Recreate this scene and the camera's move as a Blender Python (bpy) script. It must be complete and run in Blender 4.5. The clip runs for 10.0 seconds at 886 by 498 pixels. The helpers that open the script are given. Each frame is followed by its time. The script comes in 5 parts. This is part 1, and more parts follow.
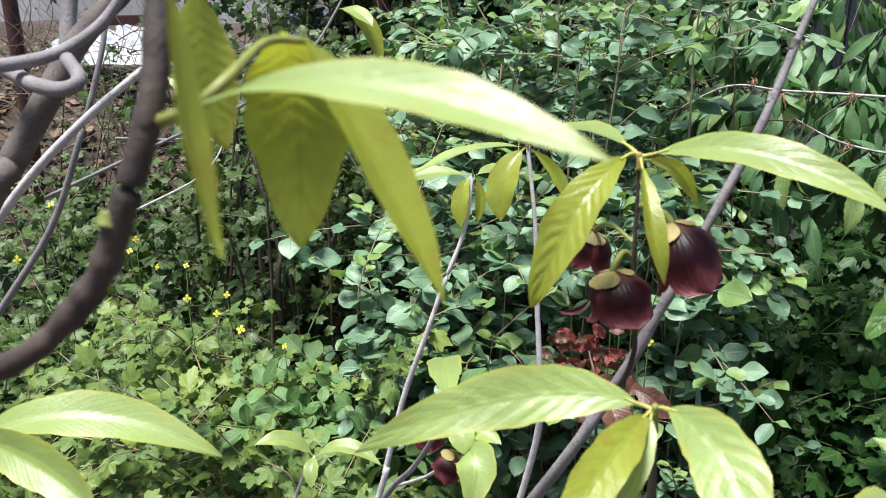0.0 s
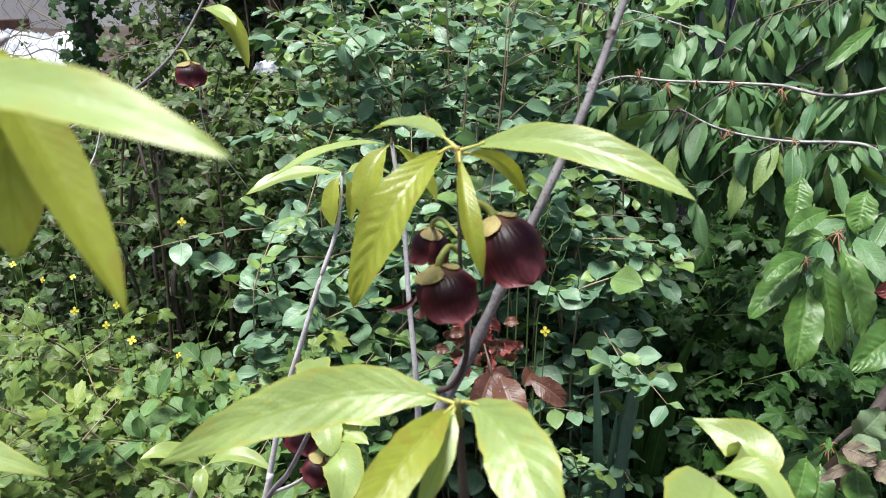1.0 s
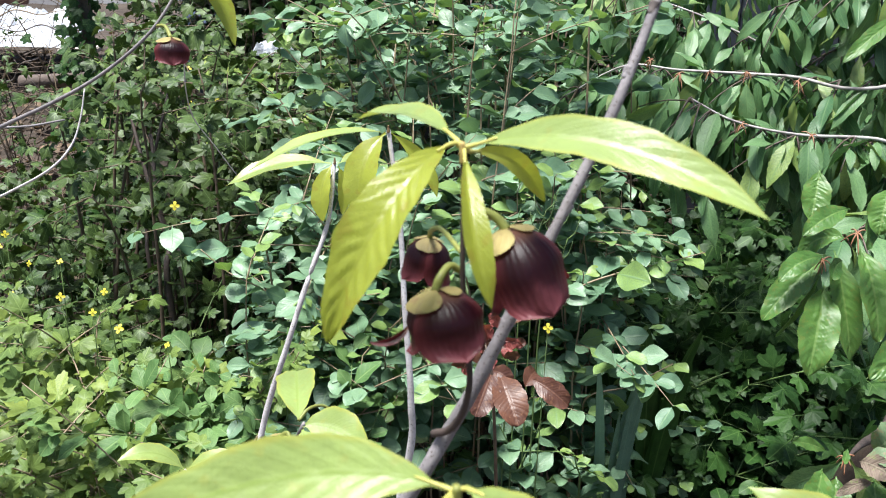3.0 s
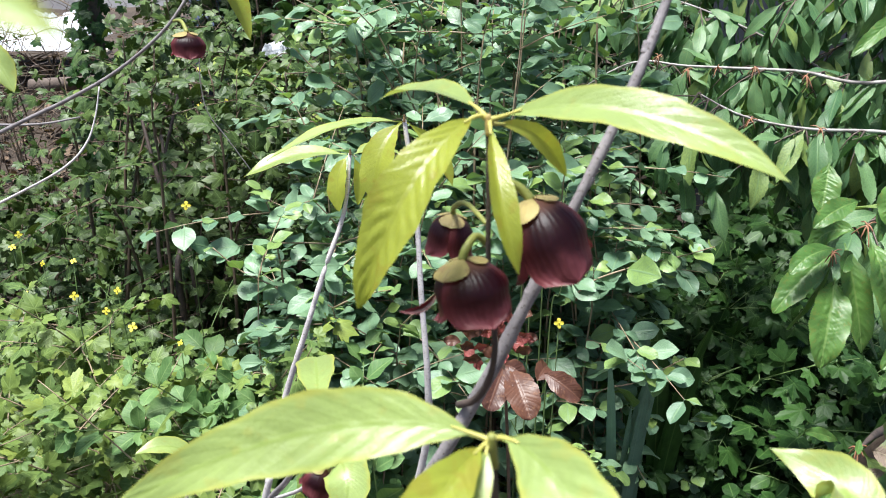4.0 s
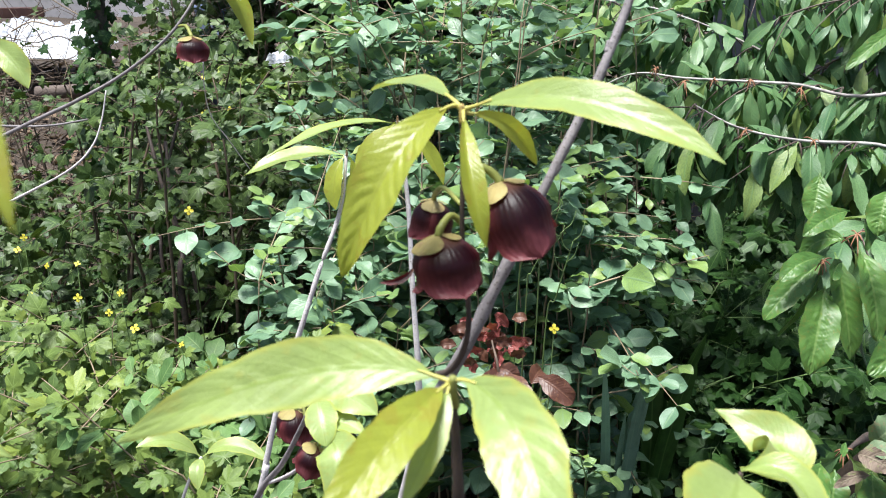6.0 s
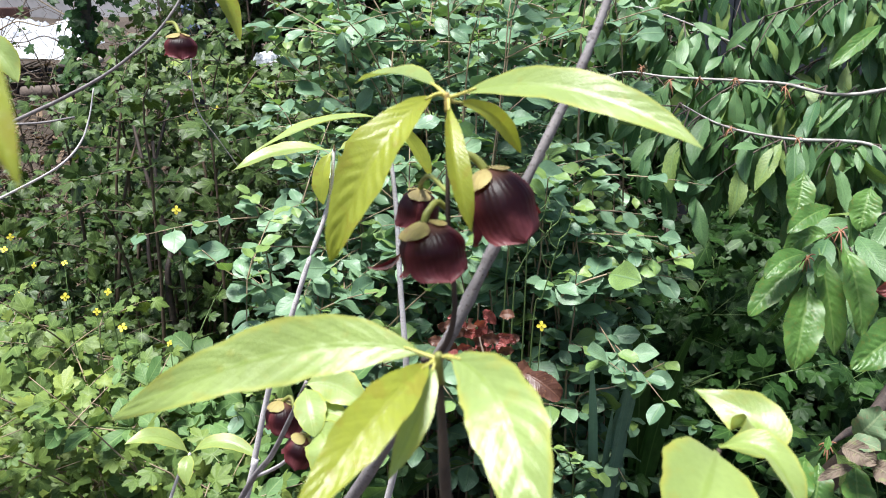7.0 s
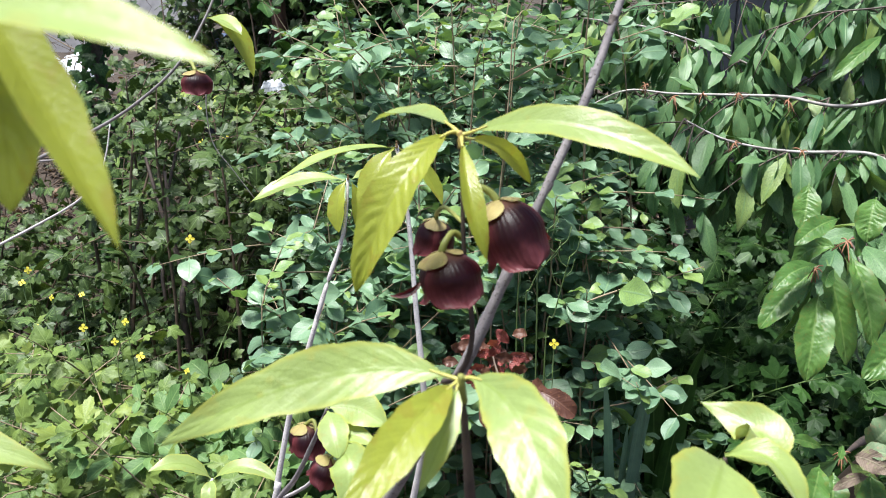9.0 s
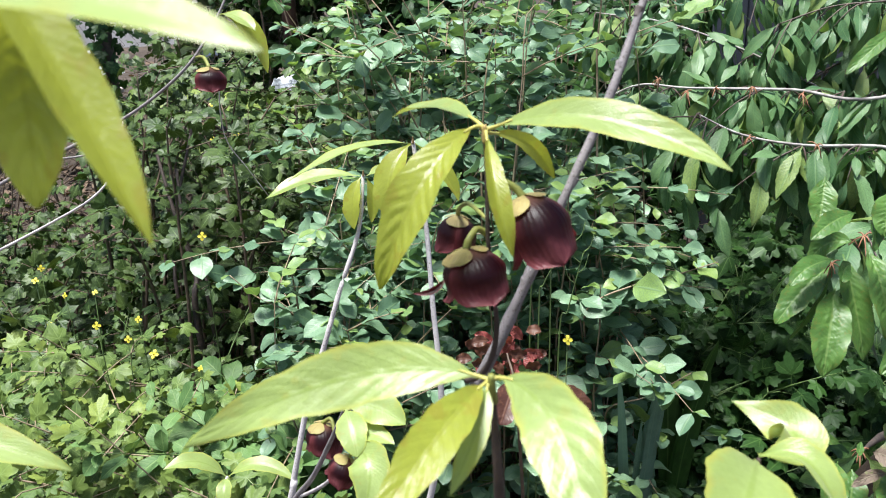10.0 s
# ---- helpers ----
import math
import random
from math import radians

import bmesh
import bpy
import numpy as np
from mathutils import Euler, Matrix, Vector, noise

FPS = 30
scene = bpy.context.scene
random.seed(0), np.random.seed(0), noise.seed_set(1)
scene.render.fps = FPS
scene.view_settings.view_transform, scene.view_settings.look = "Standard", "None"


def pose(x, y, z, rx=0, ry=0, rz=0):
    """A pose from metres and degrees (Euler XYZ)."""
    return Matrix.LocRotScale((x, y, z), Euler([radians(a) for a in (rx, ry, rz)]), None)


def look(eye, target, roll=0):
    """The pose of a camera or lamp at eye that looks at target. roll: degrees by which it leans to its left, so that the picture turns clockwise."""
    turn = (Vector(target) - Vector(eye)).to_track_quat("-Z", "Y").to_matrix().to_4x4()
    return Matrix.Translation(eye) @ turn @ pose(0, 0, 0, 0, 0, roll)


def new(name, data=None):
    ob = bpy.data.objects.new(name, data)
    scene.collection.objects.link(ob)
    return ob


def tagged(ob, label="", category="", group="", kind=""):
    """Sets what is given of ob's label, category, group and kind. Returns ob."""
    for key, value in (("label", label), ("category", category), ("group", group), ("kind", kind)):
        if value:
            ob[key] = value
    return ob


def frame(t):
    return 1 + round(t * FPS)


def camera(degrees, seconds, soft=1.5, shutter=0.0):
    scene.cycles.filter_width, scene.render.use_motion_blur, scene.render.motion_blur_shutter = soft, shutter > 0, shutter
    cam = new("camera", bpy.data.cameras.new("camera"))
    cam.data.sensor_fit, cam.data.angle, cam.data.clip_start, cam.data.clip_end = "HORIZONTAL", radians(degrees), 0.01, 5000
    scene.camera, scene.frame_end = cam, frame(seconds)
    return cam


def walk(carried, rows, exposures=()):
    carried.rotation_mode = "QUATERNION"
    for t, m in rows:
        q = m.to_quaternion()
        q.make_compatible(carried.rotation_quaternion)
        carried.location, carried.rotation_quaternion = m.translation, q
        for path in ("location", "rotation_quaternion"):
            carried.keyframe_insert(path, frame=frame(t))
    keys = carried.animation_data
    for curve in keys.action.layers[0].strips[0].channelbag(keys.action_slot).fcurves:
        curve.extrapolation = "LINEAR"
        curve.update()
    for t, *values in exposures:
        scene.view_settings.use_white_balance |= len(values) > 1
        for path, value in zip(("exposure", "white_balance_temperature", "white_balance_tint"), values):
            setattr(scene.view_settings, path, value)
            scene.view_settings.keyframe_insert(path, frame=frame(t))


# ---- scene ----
cam = camera(50.8, 10.0, 1.0)
PATH = [
    (0, (-0.0297, -0.0545, 1.5199), (-0.2010, 1.8021, 0.7961), -0.08),
    (0.5, (-0.0160, -0.0507, 1.5186), (-0.1115, 1.8269, 0.8363), -0.25),
    (1, (0.0022, -0.0492, 1.5185), (0.0186, 1.8130, 0.7893), -0.37),
    (1.5, (0.0097, -0.0498, 1.5164), (0.0462, 1.8010, 0.7593), -0.35),
    (2, (0.0119, -0.0197, 1.5112), (0.0657, 1.8303, 0.7531), -0.50),
    (2.5, (0.0109, 0.0120, 1.5046), (0.0517, 1.8564, 0.7321), 0.62),
    (2.7, (0.0082, 0.0161, 1.5043), (0.0387, 1.8635, 0.7386), 0.79),
    (3.8, (-0.0038, 0.0086, 1.4993), (-0.0161, 1.8615, 0.7465), 0.31),
    (4, (-0.0024, 0.0053, 1.4980), (-0.0040, 1.8574, 0.7434), 0.11),
    (4.5, (0.0000, 0.0000, 1.5000), (-0.0000, 1.8544, 0.7508), 0.00),
    (5, (0.0022, -0.0095, 1.4994), (-0.0054, 1.8495, 0.7618), 0.05),
    (5.2, (0.0018, -0.0133, 1.4982), (-0.0080, 1.8461, 0.7619), 0.24),
    (6.3, (0.0069, -0.0286, 1.4982), (0.0023, 1.8335, 0.7684), 0.67),
    (6.5, (0.0065, -0.0303, 1.4982), (0.0091, 1.8295, 0.7627), 0.60),
    (7, (0.0067, -0.0334, 1.4959), (0.0255, 1.8289, 0.7670), 0.71),
    (7.5, (0.0050, -0.0423, 1.5034), (0.0041, 1.8347, 0.8129), 0.02),
    (8, (0.0068, -0.0480, 1.5067), (0.0123, 1.8345, 0.8313), -0.34),
    (8.5, (0.0042, -0.0529, 1.5079), (-0.0013, 1.8277, 0.8273), -1.09),
    (9, (0.0039, -0.0520, 1.5062), (0.0024, 1.8256, 0.8174), -1.12),
    (9.5, (0.0001, -0.0491, 1.5065), (-0.0047, 1.8286, 0.8178), -1.01),
    (10, (-0.0012, -0.0462, 1.5044), (-0.0243, 1.8286, 0.8084), -1.61),
]
walk(cam, [(t, look(eye, target, roll)) for t, eye, target, roll in PATH], [(0.0, 0.81, 6100.0, 9.0), (1.0, 0.77, 6100.0, 9.0), (1.5, 0.99, 6100.0, 9.0), (2.5, 1.07, 6100.0, 9.0), (5.0, 1.04, 6100.0, 9.0), (7.0, 1.01, 6100.0, 9.0), (10.0, 1.0, 6100.0, 9.0)])
cam.data.dof.use_dof = True
cam.data.dof.focus_distance, cam.data.dof.aperture_fstop = 1.3, 38.0

# ---- light ----
SUN_UP, SUN_ROUND = 78.0, 240.0          # degrees: height, and bearing clockwise from +y
world = bpy.data.worlds.new("sky")
scene.world = world
world.use_nodes = True
wn = world.node_tree.nodes
sky = wn.new("ShaderNodeTexSky")
sky.sky_type, sky.sun_disc = "NISHITA", False
sky.sun_elevation, sky.sun_rotation = radians(SUN_UP), radians(SUN_ROUND)
sky.air_density, sky.dust_density = 1.0, 3.0
world.node_tree.links.new(sky.outputs[0], wn["Background"].inputs[0])
wn["Background"].inputs[1].default_value = 0.068
lamp = bpy.data.lights.new("sun", "SUN")
lamp.energy, lamp.angle, lamp.color = 4.7, radians(20), (1.0, 0.97, 0.9)
sun = new("sun", lamp)
b, e = radians(SUN_ROUND), radians(SUN_UP)
sun.matrix_world = look((math.sin(b) * math.cos(e) * 20, math.cos(b) * math.cos(e) * 20, math.sin(e) * 20), (0, 0, 0))


# ---- materials ----
def material(name):
    m = bpy.data.materials.new(name)
    m.use_nodes = True
    t = m.node_tree
    return m, t, t.nodes["Principled BSDF"], t.nodes["Material Output"]


def node(t, kind, **values):
    n = t.nodes.new(kind)
    for key, value in values.items():
        n.inputs[key.replace("_", " ")].default_value = value
    return n


def calc(t, op, a, b2=None, c=None):
    n = t.nodes.new("ShaderNodeMath")
    n.operation = op
    for i, v in enumerate((a, b2, c)):
        if v is None:
            continue
        if isinstance(v, (int, float)):
            n.inputs[i].default_value = v
        else:
            t.links.new(v, n.inputs[i])
    return n.outputs[0]


def blend(t, fac, a, b2, mode="MIX"):
    n = t.nodes.new("ShaderNodeMix")
    n.data_type, n.blend_type = "RGBA", mode
    for i, v in ((0, fac), (6, a), (7, b2)):
        if isinstance(v, (int, float)):
            n.inputs[i].default_value = v
        elif isinstance(v, tuple):
            n.inputs[i].default_value = (*v, 1)
        else:
            t.links.new(v, n.inputs[i])
    return n.outputs[2]


def ramp(t, fac, lo, hi):
    n = t.nodes.new("ShaderNodeMapRange")
    n.interpolation_type = "SMOOTHSTEP"
    n.inputs[1].default_value, n.inputs[2].default_value = lo, hi
    t.links.new(fac, n.inputs[0])
    return n.outputs[0]


def leaf_material(name, young, old, vein, rough=0.42, through_light=0.35, veins=9.0, slant=2.2, relief=0.35, blotch=(0.3, 0.25, 0.05), blotches=0.0, stripe=0.0015, ribs=0.3, shoot=None, tint=None, gloss=0.5, warm=(1.0, 0.93, 0.42), rim=None, down=0.0, net=0.0):
    """A leaf: u runs from stalk to tip, v across with the midrib at 0.5."""
    m, t, bsdf, out = material(name)
    uv = t.nodes.new("ShaderNodeUVMap")
    uv.uv_map = "leaf"
    sep = t.nodes.new("ShaderNodeSeparateXYZ")
    t.links.new(uv.outputs[0], sep.inputs[0])
    u, v = sep.outputs[0], sep.outputs[1]
    off = calc(t, "ABSOLUTE", calc(t, "SUBTRACT", v, 0.5))
    mid = calc(t, "SUBTRACT", 1.0, ramp(t, off, 0.012, 0.05))
    wave = calc(t, "SINE", calc(t, "MULTIPLY", calc(t, "SUBTRACT", calc(t, "MULTIPLY", u, veins), calc(t, "MULTIPLY", off, slant * 2)), 6.2832))
    side = ramp(t, wave, 0.45, 1.0)
    coord = t.nodes.new("ShaderNodeTexCoord")
    info = t.nodes.new("ShaderNodeObjectInfo")
    geo = t.nodes.new("ShaderNodeNewGeometry")
    rand = calc(t, "FRACT", calc(t, "ADD", info.outputs["Random"], geo.outputs["Random Per Island"]))
    coarse = node(t, "ShaderNodeTexNoise", Scale=38.0, Detail=3.0)
    fine = node(t, "ShaderNodeTexNoise", Scale=420.0, Detail=4.0)
    for n in (coarse, fine):
        t.links.new(coord.outputs["Object"], n.inputs["Vector"])
    tone = blend(t, rand, young, old)
    if shoot:
        tone = blend(t, calc(t, "GREATER_THAN", calc(t, "FRACT", calc(t, "MULTIPLY", rand, 7.0)), 0.87), tone, shoot)
    tone = blend(t, calc(t, "MULTIPLY", ramp(t, coarse.outputs[0], 0.35, 0.7), 0.45), tone, tuple(c * 0.62 for c in old))
    tone = blend(t, calc(t, "MULTIPLY", ramp(t, fine.outputs[0], 0.3, 0.75), 0.18), tone, tuple(c * 0.5 for c in old))
    tone = blend(t, calc(t, "MULTIPLY", side, ribs), tone, vein)
    tone = blend(t, calc(t, "MULTIPLY", mid, 0.7), tone, vein)
    if rim:
        tone = blend(t, calc(t, "MULTIPLY", ramp(t, off, 0.38, 0.5), 0.5), tone, rim)
    if blotches:
        spot = node(t, "ShaderNodeTexNoise", Scale=160.0, Detail=3.0)
        t.links.new(coord.outputs["Object"], spot.inputs["Vector"])
        edge = calc(t, "MULTIPLY", ramp(t, calc(t, "ADD", spot.outputs[0], calc(t, "MULTIPLY", off, 0.25)), 0.62, 0.74), blotches)
        tone = blend(t, edge, tone, blotch)
    t.links.new(tone, bsdf.inputs["Base Color"])
    bsdf.inputs["Roughness"].default_value = rough
    bsdf.inputs["IOR"].default_value = 1.5
    bsdf.inputs["Sheen Weight"].default_value, bsdf.inputs["Sheen Roughness"].default_value = down, 0.35
    bsdf.inputs["Specular IOR Level"].default_value = gloss
    t.links.new(calc(t, "ADD", calc(t, "MULTIPLY", fine.outputs[0], 0.25), rough - 0.12), bsdf.inputs["Roughness"])
    bump = node(t, "ShaderNodeBump", Strength=relief, Distance=stripe)
    mesh_lines = None
    if net:
        cells = node(t, "ShaderNodeTexVoronoi", Scale=620.0)
        cells.feature = "DISTANCE_TO_EDGE"
        warp = node(t, "ShaderNodeTexNoise", Scale=260.0, Detail=2.0)
        t.links.new(coord.outputs["Object"], warp.inputs["Vector"])
        t.links.new(blend(t, 0.004, coord.outputs["Object"], warp.outputs["Color"], "ADD"), cells.inputs["Vector"])
        mesh_lines = calc(t, "SUBTRACT", 1.0, ramp(t, cells.outputs[0], 0.0, 0.13))
        tone = blend(t, calc(t, "MULTIPLY", mesh_lines, net), tone, vein)
        t.links.new(tone, bsdf.inputs["Base Color"])
    high = calc(t, "SUBTRACT", calc(t, "MULTIPLY", wave, 0.35), calc(t, "ADD", mid, calc(t, "MULTIPLY", side, 0.5)))
    high = calc(t, "ADD", high, calc(t, "MULTIPLY", fine.outputs[0], 0.4))
    if mesh_lines is not None:
        high = calc(t, "SUBTRACT", high, calc(t, "MULTIPLY", mesh_lines, 0.5))
    t.links.new(high, bump.inputs["Height"])
    t.links.new(bump.outputs[0], bsdf.inputs["Normal"])
    glow = t.nodes.new("ShaderNodeBsdfTranslucent")
    if tint:
        glow.inputs[0].default_value = (*tint, 1)
    else:
        t.links.new(blend(t, 1.0, tone, warm, "MULTIPLY"), glow.inputs[0])
    t.links.new(bump.outputs[0], glow.inputs["Normal"])
    mix = t.nodes.new("ShaderNodeMixShader")
    mix.inputs[0].default_value = through_light
    t.links.new(bsdf.outputs[0], mix.inputs[1])
    t.links.new(glow.outputs[0], mix.inputs[2])
    t.links.new(mix.outputs[0], out.inputs[0])
    return m


def petal_material():
    """Maroon petal: near black at the stalk, paler and veined towards the lip."""
    m, t, bsdf, out = material("maroon_petal")
    uv = t.nodes.new("ShaderNodeUVMap")
    uv.uv_map = "leaf"
    sep = t.nodes.new("ShaderNodeSeparateXYZ")
    t.links.new(uv.outputs[0], sep.inputs[0])
    u, v = sep.outputs[0], sep.outputs[1]
    coord = t.nodes.new("ShaderNodeTexCoord")
    cloud = node(t, "ShaderNodeTexNoise", Scale=180.0, Detail=4.0)
    t.links.new(coord.outputs["Object"], cloud.inputs["Vector"])
    # shaded top and sky-lit lip are put into the petal colour here
    lip = ramp(t, calc(t, "ADD", u, calc(t, "MULTIPLY", calc(t, "SUBTRACT", cloud.outputs[0], 0.5), 0.5)), 0.52, 1.12)
    tone = blend(t, lip, (0.012, 0.003, 0.006), (0.19, 0.055, 0.065))
    rim = ramp(t, calc(t, "ABSOLUTE", calc(t, "SUBTRACT", v, 0.5)), 0.26, 0.5)
    tone = blend(t, calc(t, "MULTIPLY", rim, 0.6), tone, (0.20, 0.045, 0.050))
    root = calc(t, "SUBTRACT", 1.0, ramp(t, u, 0.05, 0.30))
    tone = blend(t, calc(t, "MULTIPLY", root, 0.45), tone, (0.30, 0.15, 0.10))
    veins = calc(t, "SINE", calc(t, "ADD", calc(t, "MULTIPLY", v, 78.0), calc(t, "MULTIPLY", cloud.outputs[0], 7.0)))
    tone = blend(t, calc(t, "MULTIPLY", ramp(t, veins, 0.3, 1.0), 0.22), tone, (0.03, 0.006, 0.010))
    t.links.new(tone, bsdf.inputs["Base Color"])
    bsdf.inputs["Roughness"].default_value = 0.42
    bsdf.inputs["Specular IOR Level"].default_value = 0.24
    bump = node(t, "ShaderNodeBump", Strength=0.14, Distance=0.0004)
    t.links.new(calc(t, "ADD", veins, cloud.outputs[0]), bump.inputs["Height"])
    t.links.new(bump.outputs[0], bsdf.inputs["Normal"])
    glow = t.nodes.new("ShaderNodeBsdfTranslucent")
    glow.inputs[0].default_value = (0.30, 0.025, 0.03, 1)
    mix = t.nodes.new("ShaderNodeMixShader")
    mix.inputs[0].default_value = 0.25
    t.links.new(bsdf.outputs[0], mix.inputs[1])
    t.links.new(glow.outputs[0], mix.inputs[2])
    t.links.new(mix.outputs[0], out.inputs[0])
    return m


def rough_material(name, a, b2, scale, rough=0.8, relief=0.5, dist=0.002, detail=6.0, metal=0.0, spots=None):
    m, t, bsdf, out = material(name)
    coord = t.nodes.new("ShaderNodeTexCoord")
    big = node(t, "ShaderNodeTexNoise", Scale=scale, Detail=detail)
    small = node(t, "ShaderNodeTexNoise", Scale=scale * 9, Detail=3.0)
    for n in (big, small):
        t.links.new(coord.outputs["Object"], n.inputs["Vector"])
    tone = blend(t, ramp(t, big.outputs[0], 0.35, 0.65), a, b2)
    tone = blend(t, calc(t, "MULTIPLY", ramp(t, small.outputs[0], 0.45, 0.8), 0.5), tone, tuple(c * 0.45 for c in a))
    if spots:
        dots = node(t, "ShaderNodeTexVoronoi", Scale=scale * 6)
        t.links.new(coord.outputs["Object"], dots.inputs["Vector"])
        tone = blend(t, calc(t, "SUBTRACT", 1.0, ramp(t, dots.outputs[0], 0.1, 0.28)), tone, spots)
    t.links.new(tone, bsdf.inputs["Base Color"])
    bsdf.inputs["Roughness"].default_value, bsdf.inputs["Metallic"].default_value = rough, metal
    bump = node(t, "ShaderNodeBump", Strength=relief, Distance=dist)
    t.links.new(calc(t, "ADD", big.outputs[0], calc(t, "MULTIPLY", small.outputs[0], 0.6)), bump.inputs["Height"])
    t.links.new(bump.outputs[0], bsdf.inputs["Normal"])
    return m


PAW = leaf_material("pawpaw_leaf", (0.39, 0.51, 0.16), (0.34, 0.445, 0.12), (0.27, 0.37, 0.075), 0.38, 0.36, 11.0, 2.4, 0.10, (0.42, 0.34, 0.05), 0.22, 0.0010, 0.11, gloss=0.75, rim=(0.50, 0.50, 0.07), down=0.35, net=0.05)
# same leaf yellowed: backlight of the hanging leaves is put into the colour
PAW_BACKLIT = leaf_material("pawpaw_backlit_leaf", (0.48, 0.535, 0.07), (0.42, 0.48, 0.055), (0.37, 0.41, 0.045), 0.33, 0.52, 11.0, 1.6, 0.12, (0.36, 0.25, 0.03), 0.35, 0.0010, 0.10, gloss=0.8, warm=(1.0, 0.95, 0.5), net=0.04)
SHOOT = leaf_material("shrub_shoot_leaf", (0.29, 0.41, 0.10), (0.20, 0.33, 0.12), (0.30, 0.40, 0.12), 0.40, 0.34, 6.0, 1.5, 0.15, ribs=0.12, warm=(0.95, 1.0, 0.45))
LILAC = leaf_material("shrub_leaf", (0.25, 0.39, 0.225), (0.125, 0.23, 0.138), (0.19, 0.30, 0.15), 0.38, 0.20, 6.0, 1.5, 0.3, ribs=0.18, shoot=(0.24, 0.36, 0.10), warm=(0.9, 1.0, 0.55))
CHERRY = leaf_material("cherry_leaf", (0.17, 0.30, 0.115), (0.07, 0.165, 0.07), (0.16, 0.27, 0.10), 0.38, 0.24, 14.0, 2.2, 0.35, (0.25, 0.16, 0.03), 0.15, 0.0016, 0.22, (0.24, 0.33, 0.09), gloss=0.5, warm=(0.85, 1.0, 0.5))
# darker, more saturated green for the large leaves and the low shoot
CHERRY_DEEP = leaf_material("deep_green_cherry_leaf", (0.115, 0.23, 0.045), (0.07, 0.165, 0.036), (0.18, 0.28, 0.08), 0.42, 0.24, 14.0, 2.2, 0.08, (0.25, 0.16, 0.03), 0.2, 0.0012, 0.10, gloss=0.45, warm=(0.85, 1.0, 0.45))
GREYGREEN = leaf_material("dull_round_leaf", (0.22, 0.30, 0.17), (0.16, 0.24, 0.12), (0.27, 0.33, 0.18), 0.6, 0.25, 6.0, 1.6, 0.15, (0.30, 0.20, 0.12), 0.5, ribs=0.15, gloss=0.3)
WITHERED = leaf_material("withered_leaf", (0.28, 0.215, 0.165), (0.20, 0.15, 0.115), (0.25, 0.22, 0.15), 0.7, 0.2, 6.0, 1.6, 0.4, (0.22, 0.25, 0.10), 0.6, ribs=0.2, gloss=0.3)
CURRANT = leaf_material("currant_leaf", (0.084, 0.130, 0.028), (0.034, 0.068, 0.018), (0.17, 0.26, 0.08), 0.48, 0.15, 5.0, 1.2, 0.08, ribs=0.12, gloss=0.35)
CELANDINE = leaf_material("celandine_leaf", (0.108, 0.162, 0.034), (0.045, 0.088, 0.022), (0.17, 0.26, 0.08), 0.48, 0.15, 5.0, 1.2, 0.08, ribs=0.12, gloss=0.35)
HERB = leaf_material("herb_leaf", (0.20, 0.275, 0.055), (0.095, 0.165, 0.045), (0.24, 0.33, 0.10), 0.5, 0.20, 6.0, 1.3, 0.08, ribs=0.12, shoot=(0.28, 0.35, 0.07), gloss=0.35)
NETTLE = leaf_material("nettle_leaf", (0.175, 0.30, 0.095), (0.10, 0.20, 0.065), (0.22, 0.33, 0.12), 0.5, 0.22, 7.0, 1.5, 0.3, ribs=0.2, gloss=0.35)
# dark green leaf, darkened further so its colour carries the deep shade
SHADE = leaf_material("shade_darkened_leaf", (0.045, 0.112, 0.020), (0.019, 0.056, 0.013), (0.10, 0.18, 0.05), 0.5, 0.12, 5.0, 1.3, 0.08, ribs=0.12, gloss=0.3)
IRIS = leaf_material("iris_leaf", (0.15, 0.27, 0.19), (0.11, 0.21, 0.15), (0.16, 0.27, 0.18), 0.5, 0.15, 0.0, 14.0, 0.3)
BRONZE = leaf_material("bronze_leaf", (0.14, 0.058, 0.032), (0.10, 0.04, 0.028), (0.17, 0.08, 0.05), 0.42, 0.2, 7.0, 1.5, 0.25, (0.25, 0.12, 0.06), 0.4, ribs=0.08)
CRIMSON = leaf_material("crimson_leaf", (0.45, 0.11, 0.10), (0.28, 0.07, 0.06), (0.45, 0.16, 0.13), 0.35, 0.3, 7.0, 1.5, 0.6)
YELLOW = leaf_material("yellow_petal", (0.80, 0.76, 0.10), (0.80, 0.68, 0.06), (0.80, 0.66, 0.05), 0.5, 0.3, 0.0, 1.0, 0.1)
PETAL = petal_material()
SEPAL = leaf_material("olive_sepal", (0.46, 0.36, 0.15), (0.36, 0.30, 0.10), (0.28, 0.22, 0.09), 0.6, 0.2, 0.0, 4.0, 0.15, (0.2, 0.1, 0.06), 0.5, ribs=0.05)
LITTER = leaf_material("dry_leaf", (0.30, 0.21, 0.14), (0.13, 0.085, 0.055), (0.24, 0.16, 0.10), 0.75, 0.15, 6.0, 1.5, 0.5)
STALK = rough_material("green_stalk", (0.25, 0.26, 0.06), (0.20, 0.22, 0.05), 60, 0.5, 0.2, 0.0005)
TAN_BUD = rough_material("tan_bud", (0.46, 0.33, 0.11), (0.36, 0.27, 0.08), 220, 0.6, 0.3, 0.0004)
BARK_GREY = rough_material("grey_bark", (0.27, 0.245, 0.25), (0.20, 0.18, 0.185), 90, 0.75, 0.5, 0.001, spots=(0.10, 0.08, 0.07))
BARK_PALE = rough_material("pale_bark", (0.66, 0.62, 0.62), (0.52, 0.48, 0.48), 90, 0.7, 0.4, 0.001, spots=(0.18, 0.14, 0.12))
